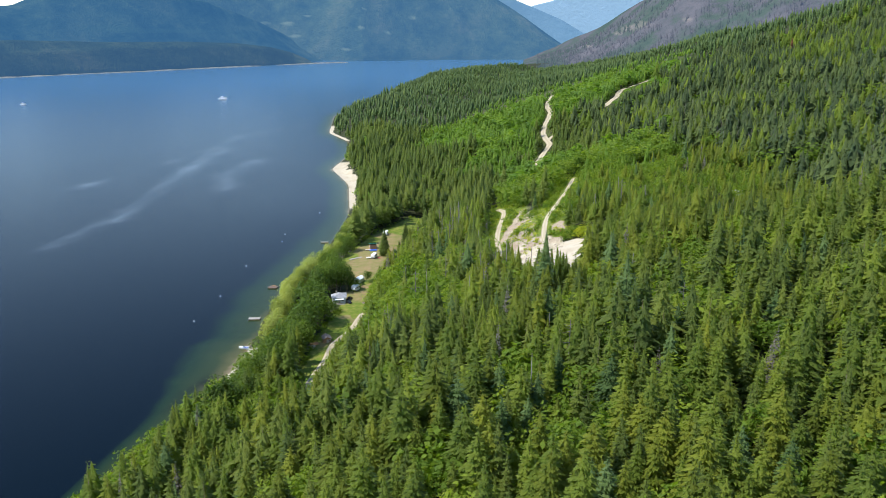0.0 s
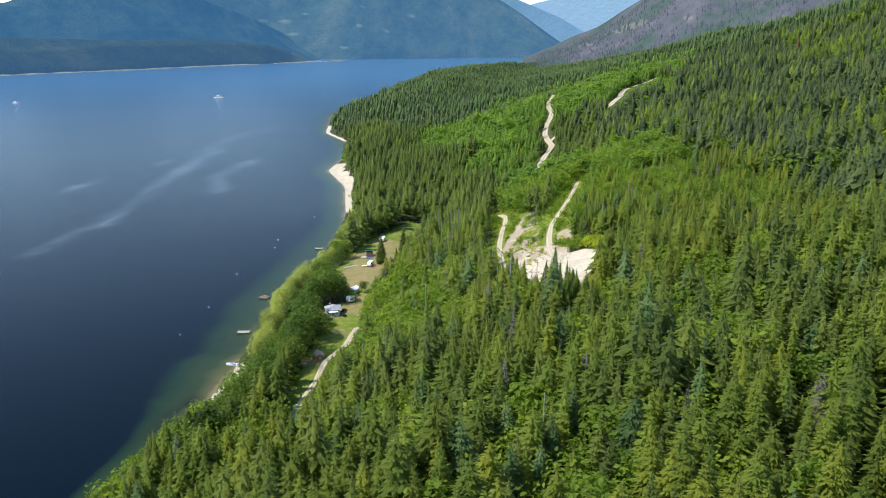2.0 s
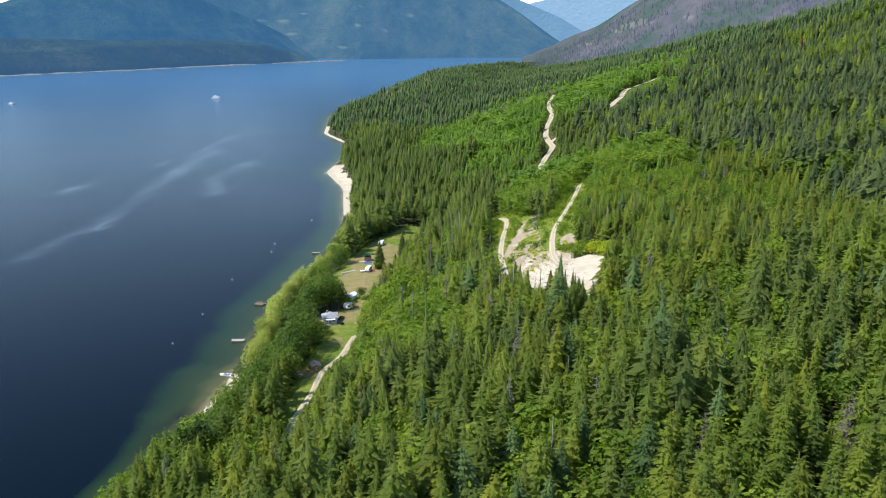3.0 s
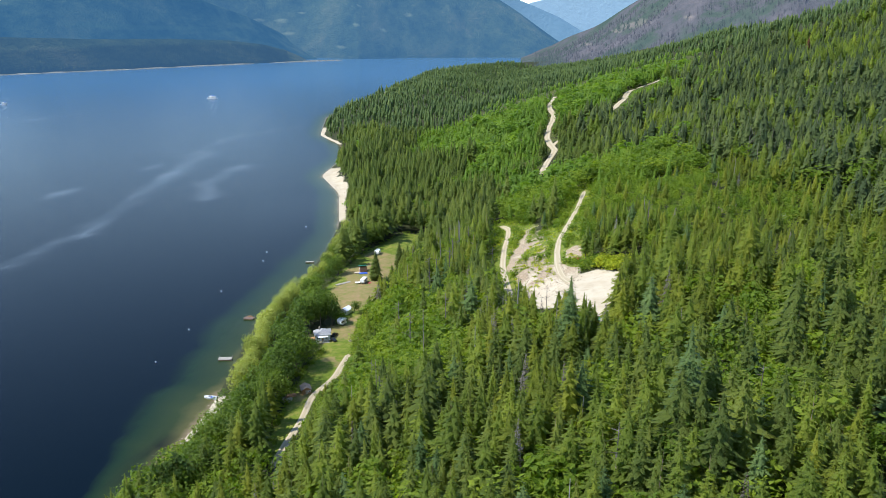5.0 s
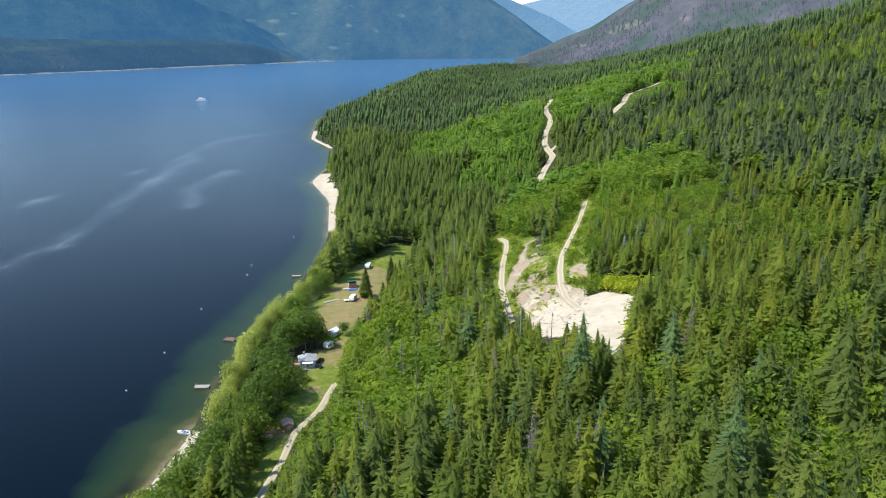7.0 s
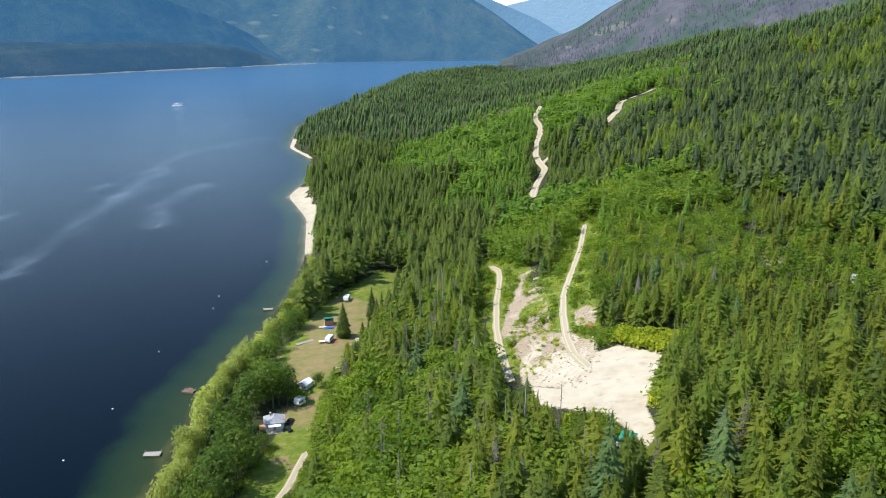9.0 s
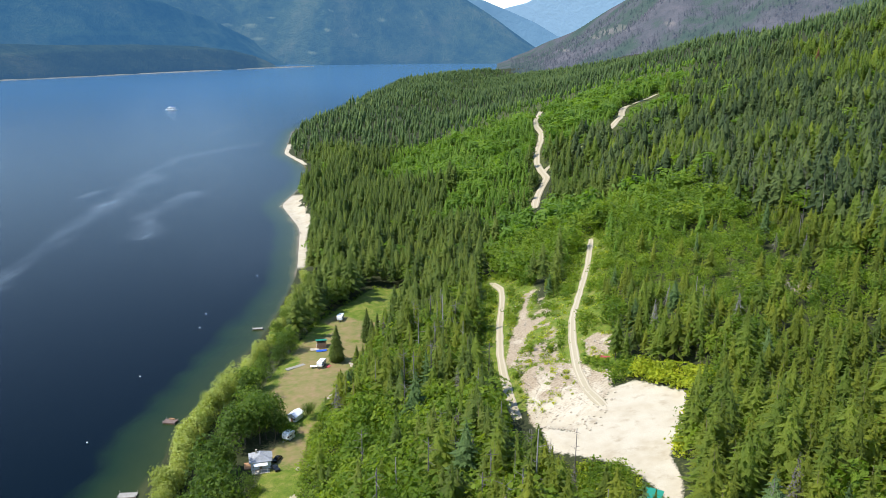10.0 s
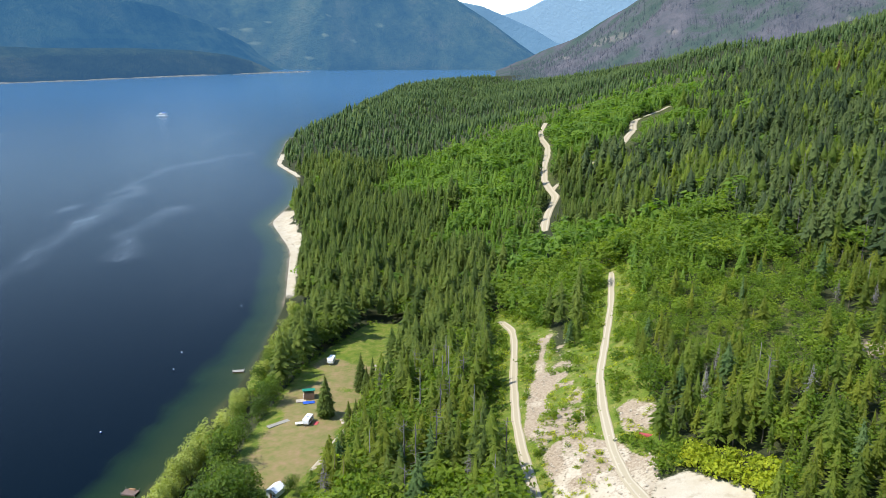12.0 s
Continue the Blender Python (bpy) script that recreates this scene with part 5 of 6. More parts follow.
# ---- sheds and shelters ----
def shed(name, w, d, h, rise, wall, roof, label, along="y", lean=False):
    r = tagged(new(name), label, "shed")
    part("wall", boxes((-w / 2, w / 2, -d / 2, d / 2, -0.5, h)), wall, r)
    if lean:
        bm = bmesh.new()
        prism(bm, [(-w / 2 - 0.4, h), (w / 2 + 0.4, h + rise), (w / 2 + 0.4, h + rise + 0.12), (-w / 2 - 0.4, h + 0.12)], -d / 2 - 0.4, d / 2 + 0.4)
    else:
        bm = gable_roof(-w / 2 - 0.4, w / 2 + 0.4, -d / 2 - 0.4, d / 2 + 0.4, h - 0.1, h + rise, 0.12, along)
        gb = bmesh.new()
        if along == "y":
            prism(gb, [(-w / 2, h), (0, h + rise - 0.12), (w / 2, h)], -d / 2 + 0.02, d / 2 - 0.02)
        else:
            prism(gb, [(-d / 2, h), (0, h + rise - 0.12), (d / 2, h)], -w / 2 + 0.02, w / 2 - 0.02)
            bmesh.ops.rotate(gb, verts=gb.verts, cent=(0, 0, 0), matrix=Matrix.Rotation(radians(90), 3, "Z"))
        part("gable", gb, wall, r)
    part("roof", bm, roof, r)
    part("door", boxes((-0.5, 0.5, -d / 2 - 0.06, -d / 2, -0.2, 1.9)), M_TIMBER if wall is M_WHITE else M_PALEWOOD, r)
    window(r, w / 2 - 1.2, w / 2 - 0.4, -d / 2 - 0.05, -d / 2, 0.9, 1.6, "y")
    return r


stand(shed("garage", 4.2, 5.6, 2.4, 1.3, M_WHITE, M_TINROOF, "white garage with a bright tin gable roof"), -47.6, 365.0, -24, size=0.75)
stand(shed("cabin", 3.6, 3.6, 2.4, 1.0, M_TIMBER, M_GREENROOF, "small timber cabin with a green metal roof", lean=True), -47.6, 428.1, -78)
r = tagged(new("tarp"), "blue tarp spread before the timber cabin", "tarp")
bm = bmesh.new()
bmesh.ops.create_grid(bm, x_segments=10, y_segments=6, size=1.0)
for v in bm.verts:
    v.co = Vector((v.co.x * 2.0, v.co.y * 1.0, 0.25 + 0.3 * noise.noise(Vector((v.co.x * 3, v.co.y * 3, 1))) + 0.4 * (1 - abs(v.co.y))))
bmesh.ops.solidify(bm, geom=list(bm.faces), thickness=0.05)
part("cloth", bm, M_BLUE, r)
stand(r, -47.0, 423.6, 12)
r = tagged(new("deck"), "pale timber deck before the cabin", "deck")
for k in range(8):
    part("board", boxes((-1.6 + 0.41 * k, -1.6 + 0.41 * k + 0.38, -1.2, 1.2, 0.1, 0.16 + 0.01 * (k % 2))), M_PALEWOOD, r)
part("joist", boxes((-1.6, 1.7, -1.0, -0.85, -0.2, 0.1), (-1.6, 1.7, 0.85, 1.0, -0.2, 0.1)), M_TIMBER, r)
stand(r, -49.9, 425.2, 12, 0.15)
stand(shed("shed", 4.0, 5.2, 2.1, 1.1, M_TIMBER, M_BROWNROOF, "weathered shed with a brown-grey roof"), -50.7, 288.4, 20, size=0.75)
stand(shed("green_roofed_shed", 3.4, 3.8, 2.2, 0.9, M_TIMBER, M_GREENROOF, "shed with a green metal roof at the sand pad", lean=True), 38.9, 261.1, 60, 0.3, size=0.75)


def flatbed():
    r = tagged(new("utility_trailer"), "white boat trailer with wheels in the scrub", "trailer")
    part("frame", boxes((-0.9, -0.75, -2.4, 2.4, 0.5, 0.65), (0.75, 0.9, -2.4, 2.4, 0.5, 0.65), (-0.9, 0.9, -2.4, -2.25, 0.5, 0.65), (-0.9, 0.9, 2.25, 2.4, 0.5, 0.65)), M_STEEL, r)
    part("bed", boxes((-0.74, 0.74, -2.24, 2.24, 0.55, 0.7)), M_WHITE, r)
    part("box", boxes((-0.85, 0.85, -2.2, -0.6, 0.7, 1.6), bev=0.08), M_WHITE, r)
    part("drawbar", tube(bmesh.new(), (0, 2.4, 0.55), (0, 4.0, 0.5), 0.06), M_STEEL, r)
    wheel(r, -1.02, -0.4, 0.36, 0.36, 0.2)
    wheel(r, 1.02, -0.4, 0.36, 0.36, 0.2)
    return r


stand(flatbed(), 35.7, 261.2, -35, 0.3)
r = tagged(new("canoe"), "red canoe lying upside down beside the dirt road", "canoe")
hull(3.4, 0.8, 0.42, M_REDMAT, r)
r.matrix_basis = pose(45.6, 337.6, float(ground_z(45.6, 337.6)) + 0.55, 0, 180, 70)
for x, y, a in ((113.5, 320.1, 30), (128.6, 301.5, 80)):
    stand(trailer(4.4, "white trailer half hidden in the trees", False), x, y, a)


# ---- the lake's boats, docks and buoys ----
def motorboat():
    r = tagged(new("motorboat"), "small white motorboat moored off the beach", "boat")
    hull(5.6, 2.1, 0.75, M_WHITE, r)
    part("foredeck", boxes((-0.75, 0.75, 0.9, 2.2, 0.72, 0.8), bev=0.03), M_WHITE, r)
    bm = bmesh.new()
    prism(bm, [(0.5, 0.78), (0.75, 0.78), (0.4, 1.35), (0.32, 1.35)], -0.8, 0.8)
    bmesh.ops.rotate(bm, verts=bm.verts, cent=(0, 0, 0), matrix=Matrix.Rotation(radians(90), 3, "Z"))
    part("windscreen", bm, M_GLASS, r)
    for y in (-0.2, -1.4):
        part("seat", boxes((-0.7, 0.7, y - 0.25, y + 0.25, 0.3, 0.75), bev=0.05), M_BLUE, r)
    part("outboard_motor", boxes((-0.2, 0.2, -3.2, -2.75, 0.2, 1.1), bev=0.06), M_DARKCAR, r)
    return r


stand(motorboat(), -85.8, 297.2, 78, z=0.0, size=0.85)


def houseboat(scale_, label):
    r = tagged(new("houseboat"), label, "boat")
    q = scale_
    for x in (-1.8, 1.8):
        part("pontoon", tube(bmesh.new(), (x * q, -8 * q, 0.2), (x * q, 8 * q, 0.2), 0.7 * q, n=10), M_STEEL, r)
    part("deck", boxes((-2.6 * q, 2.6 * q, -8.2 * q, 8.2 * q, 0.7 * q, 1.0 * q)), M_WHITE, r)
    part("cabin", boxes((-2.2 * q, 2.2 * q, -5.4 * q, 4.2 * q, 1.0 * q, 3.4 * q), bev=0.1), M_WHITE, r)
    part("upper_deck", boxes((-2.4 * q, 2.4 * q, -6.4 * q, 5.0 * q, 3.4 * q, 3.6 * q)), M_WHITE, r)
    part("flybridge", boxes((-1.4 * q, 1.4 * q, 0.5 * q, 2.8 * q, 3.6 * q, 4.7 * q), bev=0.1), M_WHITE, r)
    part("canopy", boxes((-1.9 * q, 1.9 * q, -4.5 * q, 0.2 * q, 5.2 * q, 5.35 * q)), M_BLUE, r, "blue cloth canopy")
    for x in (-1.8, 1.8):
        for y in (-4.4, 0.1):
            part("canopy_post", tube(bmesh.new(), (x * q, y * q, 3.6 * q), (x * q, y * q, 5.2 * q), 0.05 * q), M_STEEL, r)
    for y in (-4.2, -1.8, 0.6, 2.6):
        for x in (-2.22, 2.2):
            part("window", boxes((x * q, x * q + 0.03, (y - 0.7) * q, (y + 0.7) * q, 1.9 * q, 2.8 * q)), M_GLASS, r)
    return r


stand(houseboat(1.15, "white houseboat crossing the open lake"), -441.2, 1505.4, 82, z=0.0)
stand(houseboat(0.75, "small white cruiser far out on the lake"), -750.5, 1384.1, 70, z=0.0)


def dock(length, width, boards, label, roof=False, planks=None):
    r = tagged(new("dock"), label, "dock")
    step = length / boards
    for k in range(boards):
        part("board", boxes((-length / 2 + k * step, -length / 2 + (k + 0.9) * step, -width / 2, width / 2, 0.45, 0.53)), planks or M_DOCK, r)
    for y in (-width / 2 + 0.15, width / 2 - 0.3):
        part("float", boxes((-length / 2, length / 2, y, y + 0.15, -0.2, 0.45)), M_TIMBER, r)
    for x in (-length / 2 + 0.1, length / 2 - 0.1):
        for y in (-width / 2 + 0.1, width / 2 - 0.1):
            part("post", tube(bmesh.new(), (x, y, -1.5), (x, y, 1.2), 0.08), M_GREYWOOD, r)
    if roof:
        part("bench", boxes((-1.0, 1.0, width / 2 - 0.5, width / 2 - 0.1, 0.53, 0.95)), M_TIMBER, r)
    return r


stand(dock(5.2, 2.6, 13, "grey plank dock at the willows"), -90.2, 331.4, 4, z=0.0)
stand(dock(4.4, 3.0, 11, "brown plank swim dock off the willows", True, plain("dark_dock_boards", (0.16, 0.11, 0.09), 0.85, 0, 0.25, 2.0)), -92.3, 377.1, -10, z=0.0)
stand(dock(4.6, 2.0, 12, "pale plank dock at the willows"), -81.3, 466.6, 8, z=0.0)
buoy = tagged(new("mooring_buoy"), "round white mooring buoy on the water", "buoy", "mooring buoys")
bm = bmesh.new()
bmesh.ops.create_uvsphere(bm, u_segments=14, v_segments=9, radius=0.32, matrix=Matrix.Translation((0, 0, 0.25)))
part("ball", bm, M_BUOY, buoy)
part("band", tube(bmesh.new(), (0, 0, 0.2), (0, 0, 0.29), 0.33, n=14), M_BLUE, buoy)
part("ring", tube(bmesh.new(), (0, 0, 0.54), (0, 0, 0.66), 0.05, n=8), M_STEEL, buoy)
BUOYS = [(-116.1, 327.8), (-114.5, 362.7), (-115.5, 414.8), (-107.5, 468.3), (-109.6, 486.5), (-98.4, 548.1)]
buoy.matrix_basis = pose(*BUOYS[0], 0)
for x, y in BUOYS[1:]:
    copy_thing(buoy, pose(x, y, 0, 0, 0, x * 7))

# ---- slab, rocks, rubble ----
r = tagged(new("path"), "pale concrete slab path in the grass", "path", kind="structure")
for k in range(5):
    part("slab", boxes((-3.9 + k * 1.6, -3.9 + k * 1.6 + 1.54, -0.9, 0.9, -0.2, 0.1 + 0.02 * (k % 2))), M_SLAB, r)
stand(r, -54.8, 408.5, 41, 0.1)


def boulder_mesh(seed):
    bm = bmesh.new()
    bmesh.ops.create_icosphere(bm, subdivisions=2, radius=1.0)
    for v in bm.verts:
        v.co *= 0.75 + 0.5 * noise.noise(v.co * 1.3 + Vector((seed, 0, 0)))
        v.co.z *= 0.7
    me = bpy.data.meshes.new("boulder")
    bm.to_mesh(me)
    bm.free()
    me.materials.append(M_ROCK)
    return me


ROCKS = [boulder_mesh(s) for s in (1.0, 5.0, 9.0, 13.0)]
for k, (x, y, s) in enumerate([(-33.1, 408.7, 1.3), (-31.9, 407.6, 1.0), (-33.9, 410.1, 0.9), (-24.2, 450.6, 1.5), (-25.5, 453.1, 1.2), (-22.9, 449.0, 1.0), (-26.3, 456.1, 0.9),
                               (-37.7, 335.5, 1.1), (-38.6, 333.9, 0.8), (-36.8, 336.8, 0.9), (-41.6, 333.0, 0.7), (-55.5, 281.6, 1.2), (-56.5, 282.8, 0.9), (-54.8, 282.9, 0.8)]):
    o = tagged(new("boulder", ROCKS[k % 4]), "pale boulder lying in the grass", "rock", "boulders")
    o.matrix_basis = pose(x, y, float(ground_z(x, y)) + 0.2 * s, 0, 0, 47 * k) @ Matrix.Scale(s * 1.4, 4)
r = tagged(new("log_pile"), "pile of weathered logs beside the shed", "logs")
for k in range(9):
    y, z = (k % 5) * 0.42 - 0.9 + (k // 5) * 0.2, 0.2 + (k // 5) * 0.36
    part("log", tube(bmesh.new(), (-1.6 - 0.1 * (k % 3), y, z), (1.6 + 0.15 * (k % 2), y + 0.05, z), 0.2, 0.17), M_TIMBER, r)
stand(r, -55.1, 285.3, 30)


def stones(poly, n, lo, hi, seed, label):
    r = np.random.RandomState(seed)
    pts = np.array(poly)
    x, y = r.uniform(pts[:, 0].min(), pts[:, 0].max(), n * 6), r.uniform(pts[:, 1].min(), pts[:, 1].max(), n * 6)
    k = inside_by(x, y, poly) > -1.5
    x, y = x[k][:n], y[k][:n]
    s = lo + (hi - lo) * r.rand(len(x)) ** 3
    shapes = []
    for q in range(4):
        bm = bmesh.new()
        bmesh.ops.create_icosphere(bm, subdivisions=1, radius=1.0)
        v = np.array([tuple(p.co * (0.75 + 0.6 * noise.noise(p.co * 1.7 + Vector((q * 3, seed, 0))))) for p in bm.verts])
        shapes.append((v, np.array([[w.index for w in f.verts] for f in bm.faces])))
        bm.free()
    v, t, k = stamp(shapes, np.stack([x, y, ground_z(x, y) + s * 0.2, s, r.uniform(0.9, 1.6, len(x)), r.rand(len(x))], 1), seed)
    tagged(new("loose_stones", mesh_from("loose_stones", v, t, [M_ROCK], tint=k)), label, "stones", kind="stuff")


stones(MIDDLE, 420, 0.06, 0.4, 14, "broken stones and clods between the dirt roads")
stones(RUBBLE, 700, 0.06, 0.42, 4, "pale broken stones on the bulldozed slope")
stones(PATCH, 60, 0.08, 0.5, 8, "broken stones beside the dirt road")
stones(BANK, 260, 0.06, 0.3, 5, "stones on the bare cut bank")
stones([(-93.3, 254.4), (-83.3, 299.3), (-78.5, 298.4), (-84.5, 250.9)], 160, 0.1, 0.35, 6, "beach pebbles and stones")
stones([(-124.9, 726.7), (-77.1, 617.9), (-69.7, 641.8), (-108.4, 756.8)], 300, 0.2, 0.7, 7, "beach stones")

# ---- scrub ----
def scrub(name, pts, mat, h0, h1, label, seed, shapes=BUSH):
    r = np.random.RandomState(seed)
    x, y = np.array(pts).T
    rows_ = np.stack([x, y, ground_z(x, y) - 0.25, r.uniform(h0, h1, len(x)), r.uniform(0.8, 1.3, len(x)), r.rand(len(x))], 1)
    v, t, k = stamp(shapes, rows_, seed)
    tagged(new(name, mesh_from(name, v, t, [mat], tint=k)), label, "bushes", kind="stuff")


def ring(poly, d0, d1, n, seed, extra=None):
    r = np.random.RandomState(seed)
    p = np.array(poly)
    x, y = r.uniform(p[:, 0].min() - d1, p[:, 0].max() + d1, n), r.uniform(p[:, 1].min() - d1, p[:, 1].max() + d1, n)
    d = -inside_by(x, y, poly)
    k = (d > d0) & (d < d1)
    for line, w in LINES:
        k &= off_line(x, y, line) > w * 0.62
    for other, w in PLOTS:
        if other is not poly and not (poly is PAD and other is APRON):
            k &= inside_by(x, y, other) < -0.3
    if extra is not None:
        k &= extra(x, y)
    return np.stack([x[k], y[k]], 1)


yellow = ring(PAD, 0.6, 12, 3600, 3, lambda x, y: (x > 44) & (y > 263) & (inside_by(x, y, PAD) > np.where((y > 303) & (x > 50), -6.5, np.where(y > 296, -2.5, -1.6))) & (x > 49))
scrub("yellow_scrub", yellow, M_SCRUB, 1.6, 4.0, "yellow-green scrub round the sand pad", 3)
near_pad = ring(PAD, 0.8, 9.0, 1500, 4, lambda x, y: (x > 40) & (x < 52) & (y > 308))
near_pad = np.concatenate([near_pad, ring(APRON, -9.0, 0.5, 700, 14, lambda x, y: (inside_by(x, y, PAD) < -0.6) & (np.hypot(x - 38.9, y - 261.1) > 3.4))])
lush = np.arange(len(near_pad)) % 3 == 0
scrub("yellow_scrub", near_pad[lush], M_SCRUB, 1.0, 2.4, "yellow-green scrub below the sand pad", 24)
scrub("green_scrub", near_pad[~lush], M_LEAF, 1.2, 3.0, "bright green scrub round the sand pad", 4)
r_ = np.random.RandomState(8)
x, y = r_.uniform(8, 80, 2400), r_.uniform(318, 502, 2400)
d = np.minimum(off_line(x, y, ROAD_WEST), off_line(x, y, ROAD_EAST))
k = (d > 2.7) & (d < 13) & (inside_by(x, y, BANK) < -0.4) & (inside_by(x, y, RUBBLE) < -0.5) & (inside_by(x, y, PAD) < -1)
k &= value_noise(x, y, 9, 31) > 0.22
k &= (inside_by(x, y, MIDDLE) < 0) | (value_noise(x, y, 6, 37) > 0.52)
k &= inside_by(x, y, PATCH) < -0.5
scrub("roadside_scrub", np.stack([x[k], y[k]], 1), M_LEAF, 0.9, 3.4, "green bushes beside the dirt roads", 5)
k2 = (d > 2.4) & (d < 12) & (inside_by(x, y, PAD) < -1) & (value_noise(x, y, 7, 33) > 0.42) & (inside_by(x, y, BANK) < -0.4)
scrub("roadside_scrub", np.stack([x[k2], y[k2]], 1), M_SCRUB, 0.6, 1.6, "low yellow-green weeds beside the dirt roads", 6)
k3 = (inside_by(x, y, RUBBLE) > -1) & (value_noise(x, y, 5, 35) > 0.63)
scrub("slope_weeds", np.stack([x[k3], y[k3]], 1), M_LEAF, 0.5, 1.3, "weeds growing on the bulldozed slope", 7)
wx, wy_ = r_.uniform(10, 76, 9000), r_.uniform(316, 500, 9000)
wd = np.minimum(off_line(wx, wy_, ROAD_WEST), off_line(wx, wy_, ROAD_EAST))
wk = (wd > 2.3) & (wd < 9.5) & (inside_by(wx, wy_, BANK) < 0.3) & (inside_by(wx, wy_, RUBBLE) < 0.5) & (inside_by(wx, wy_, PAD) < -0.5) & (inside_by(wx, wy_, PATCH) < 0) & (value_noise(wx, wy_, 5, 51) > 0.3)
gold = value_noise(wx, wy_, 8, 52) > 0.5
scrub("roadside_weeds", np.stack([wx, wy_], 1)[wk & gold], M_SCRUB, 0.3, 0.9, "low yellow-green weeds on the verges", 25, WEED)
scrub("roadside_weeds", np.stack([wx, wy_], 1)[wk & ~gold], M_LEAF, 0.3, 1.0, "low green weeds on the verges", 26, WEED)
bx, by = r_.uniform(-1, 9, 420), r_.uniform(120, 266, 420)
k4 = (bx > 1.5) | (by < 250)
scrub("shore_bushes", np.stack([shore_x(by) + bx, by], 1)[k4], M_LEAF, 2.0, 4.6, "green bushes overhanging the stony shore", 9)
edge_bush = np.concatenate([ring(MEADOW, -0.5, 3.5, 900, 5), ring(LAWN, -1.2, 3.5, 1300, 6)])
scrub("edge_bushes", edge_bush, M_LEAF, 0.8, 2.2, "green bushes along the edge of the meadow", 8)

# ---- single trees and dead stems ----
LONE = [conifer_shape(rng, 30, 11, 2, width=w, droop=0.5, bare=0.06, full=1.5) for w in (0.2, 0.15)]
lone = [tree_thing("conifer_tree", LONE[0], M_DARKFIR, 0.9, 0.016, "broad lone conifer standing on the meadow", "tree"),
        tree_thing("conifer_tree", LONE[1], M_DARKFIR, 0.9, 0.016, "tall dark conifer at the edge of the meadow", "tree")]
for p, x, y, h, w in ((0, -39.7, 412.7, 15.5, 1.15), (1, -29.8, 433.2, 15.5, 1.2), (1, -27.2, 426.5, 13, 1.2), (1, -30.6, 397.3, 13, 0.9), (1, -28.8, 403.0, 11, 1.0),
                      (1, -33.5, 369.6, 12, 0.95), (1, -31.5, 362.2, 14, 0.9), (1, -34.3, 357.4, 12, 1.0), (1, -30.2, 374.2, 13, 0.95), (1, -25.9, 437.5, 12, 1.0)):
    plant(lone[p], x, y, h, w, x * 3, "trees round the meadow")
lone += [tree_thing("conifer_tree", HI[0], M_SPRUCE, 0.9, 0.014, "tall blue-green spruce rising over the forest", "tree")]
for x, y, h in ((27.0, 225.9, 28.0), (39.2, 168.0, 29.0)):
    plant(lone[2], x, y, h, 0.9, x, "tall spruces")
for p in lone:
    for c in (*p.children, p):
        bpy.data.objects.remove(c)


def dead_tree(seed, mat, label, arms=9, thin=0.012):
    r = tagged(new("dead_tree"), label, "dead tree")
    g = random.Random(seed)
    part("trunk", tube(bmesh.new(), (0, 0, 0), (0.01, 0, 1), thin, thin * 0.3, 7), mat, r)
    for k in range(arms):
        z, a, q = g.uniform(0.35, 0.95), g.uniform(0, 6.28), g.uniform(0.05, 0.11) * (1.2 - 0.5 * k / arms)
        part("branch", tube(bmesh.new(), (0, 0, z), (math.cos(a) * q, math.sin(a) * q, z + g.uniform(-0.02, 0.05)), thin * 0.3, thin * 0.1, 5), mat, r)
    return r


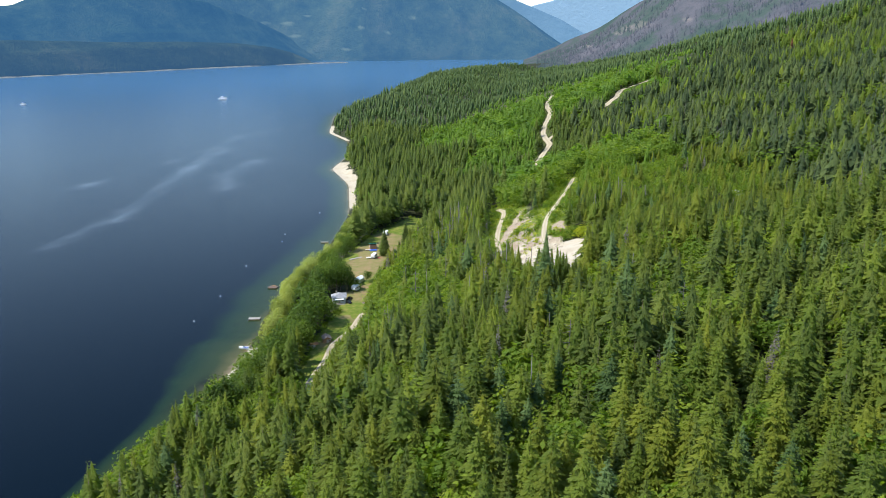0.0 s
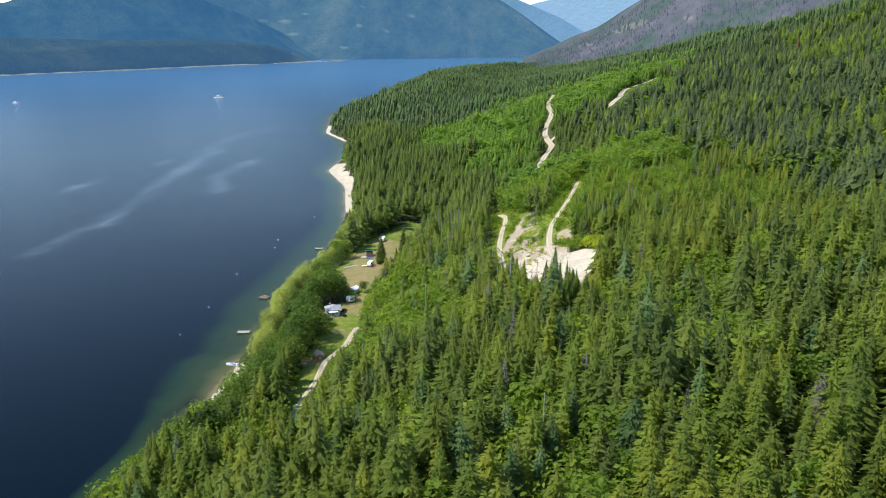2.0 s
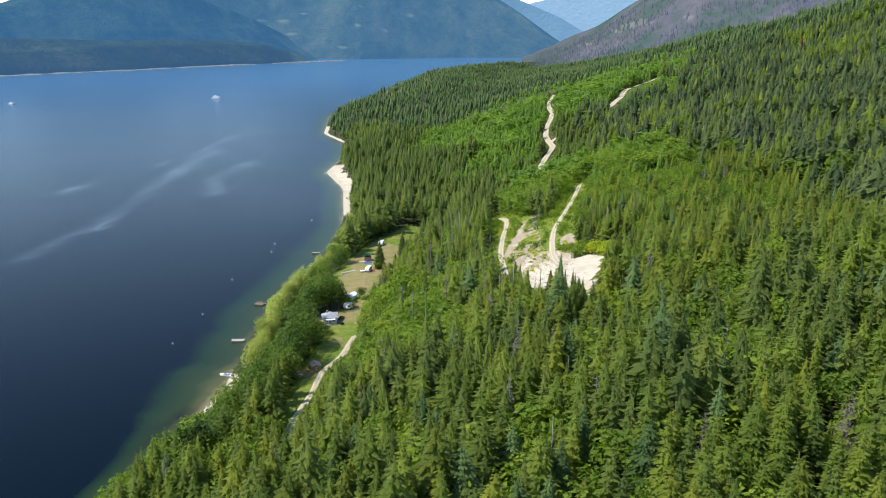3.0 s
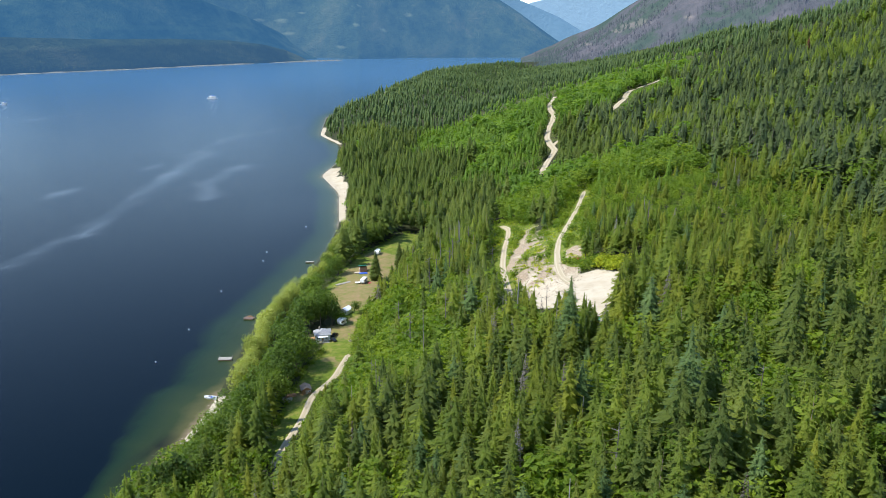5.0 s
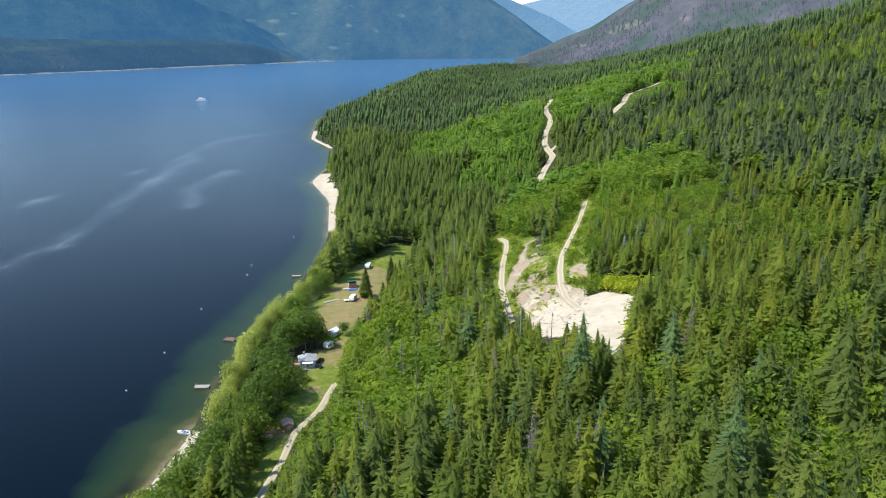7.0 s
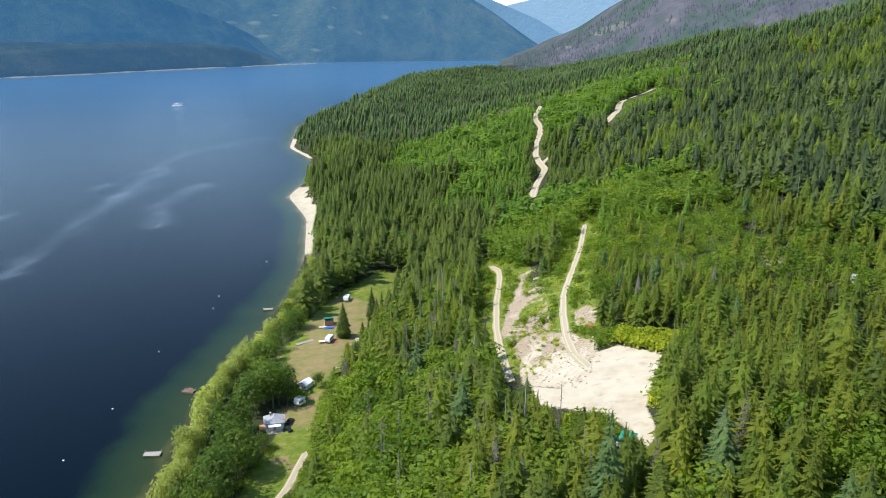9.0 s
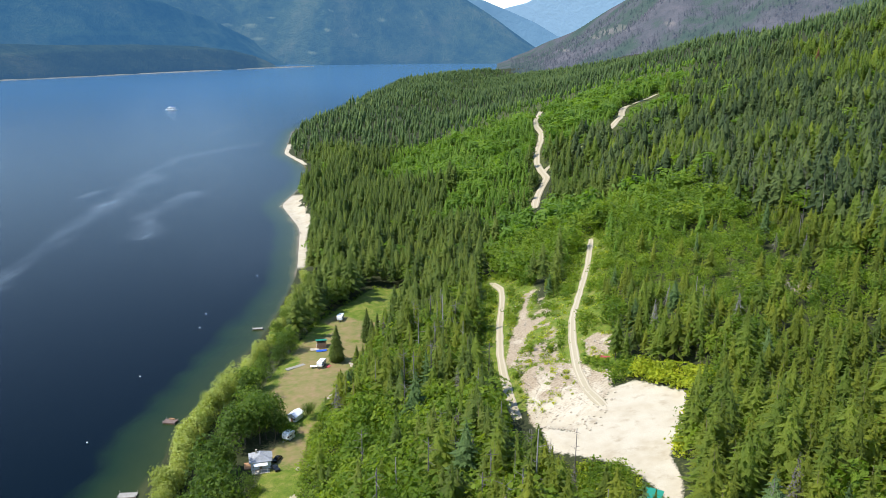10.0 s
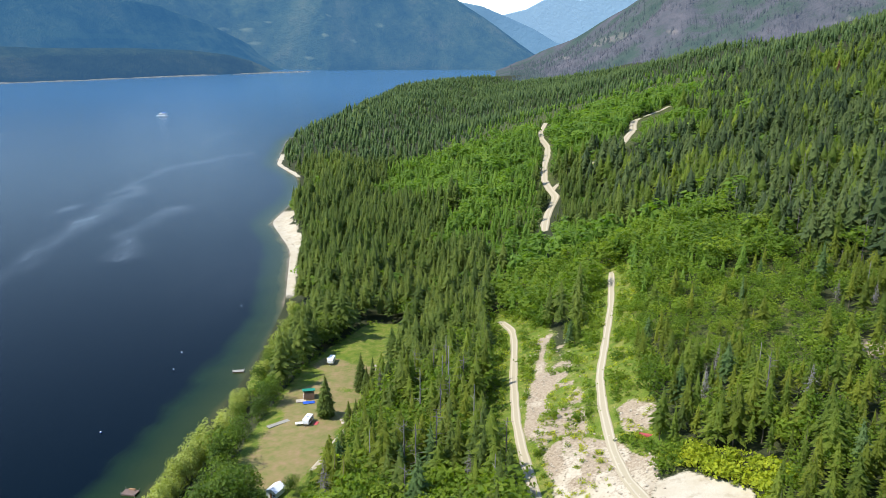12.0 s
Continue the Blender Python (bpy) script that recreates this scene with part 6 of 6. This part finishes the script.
dead = [dead_tree(1, M_GREYWOOD, "pale barkless dead tree standing in the forest", 6), dead_tree(2, M_TWIGS, "grey dead conifer with short broken branches", 14), dead_tree(3, M_GREYWOOD, "bare grey stem with few branches", 3, 0.009)]
plant(dead[1], 27.3, 279.8, 12.5, 1.0, 0.3, "dead trees")
gr = random.Random(77)
for k in range(18):
    x, y = gr.uniform(-30, 70), gr.uniform(122, 400)
    if not (bool(wooded(np.array(x), np.array(y))) and clearing_edge(np.array(x), np.array(y)) > 6 and x < 0.55 * y):
        continue
    h = float(low_enough(np.array([x]), np.array([y]), ground_z(np.array([x]), np.array([y])), np.array([gr.uniform(13, 19)]))[0])
    plant(dead[k % 3], x, y, h, gr.uniform(0.9, 1.3), gr.uniform(0, 6.28), "dead trees")
for k in range(34):
    x, y = gr.uniform(-22, 24), gr.uniform(236, 338)
    if bool(wooded(np.array(x), np.array(y))):
        h = float(low_enough(np.array([x]), np.array([y]), ground_z(np.array([x]), np.array([y])), np.array([gr.uniform(14, 21)]))[0])
        plant(dead[(0, 1, 1, 2)[k % 4]], x, y, h, gr.uniform(1.0, 1.4), gr.uniform(0, 6.28), "dead trees")
for k in range(14):
    x, y = gr.uniform(-12, 8), gr.uniform(345, 412)
    plant(dead[(1, 0, 1)[k % 3]], x, y, gr.uniform(19, 23), gr.uniform(1.0, 1.3), gr.uniform(0, 6.28), "dead trees")
for k in range(40):
    x, y = gr.uniform(110, 180), gr.uniform(372, 540)
    if bool(wooded(np.array(x), np.array(y))) and youth(np.array(x), np.array(y)) < 0:
        plant(dead[(1, 2)[k % 2]], x, y, gr.uniform(12, 17), 1.1, gr.uniform(0, 6.28), "dead trees")
for p in dead:
    for c in (*p.children, p):
        bpy.data.objects.remove(c)
red = tree_thing("conifer_tree", HI[0], M_RED, 0.9, 0.013, "dead conifer with rust-red needles on the hillside", "tree")
plant(red, 343.4, 875.0, 22, 1.0, 1.0, "")
for c in (*red.children, red):
    bpy.data.objects.remove(c)

# ---- from the plan to metres ----
for ob in list(scene.objects):
    if ob.parent is None and ob.type in {"MESH", "EMPTY"}:
        ob.matrix_basis = Matrix.Scale(SIZE, 4) @ ob.matrix_basis
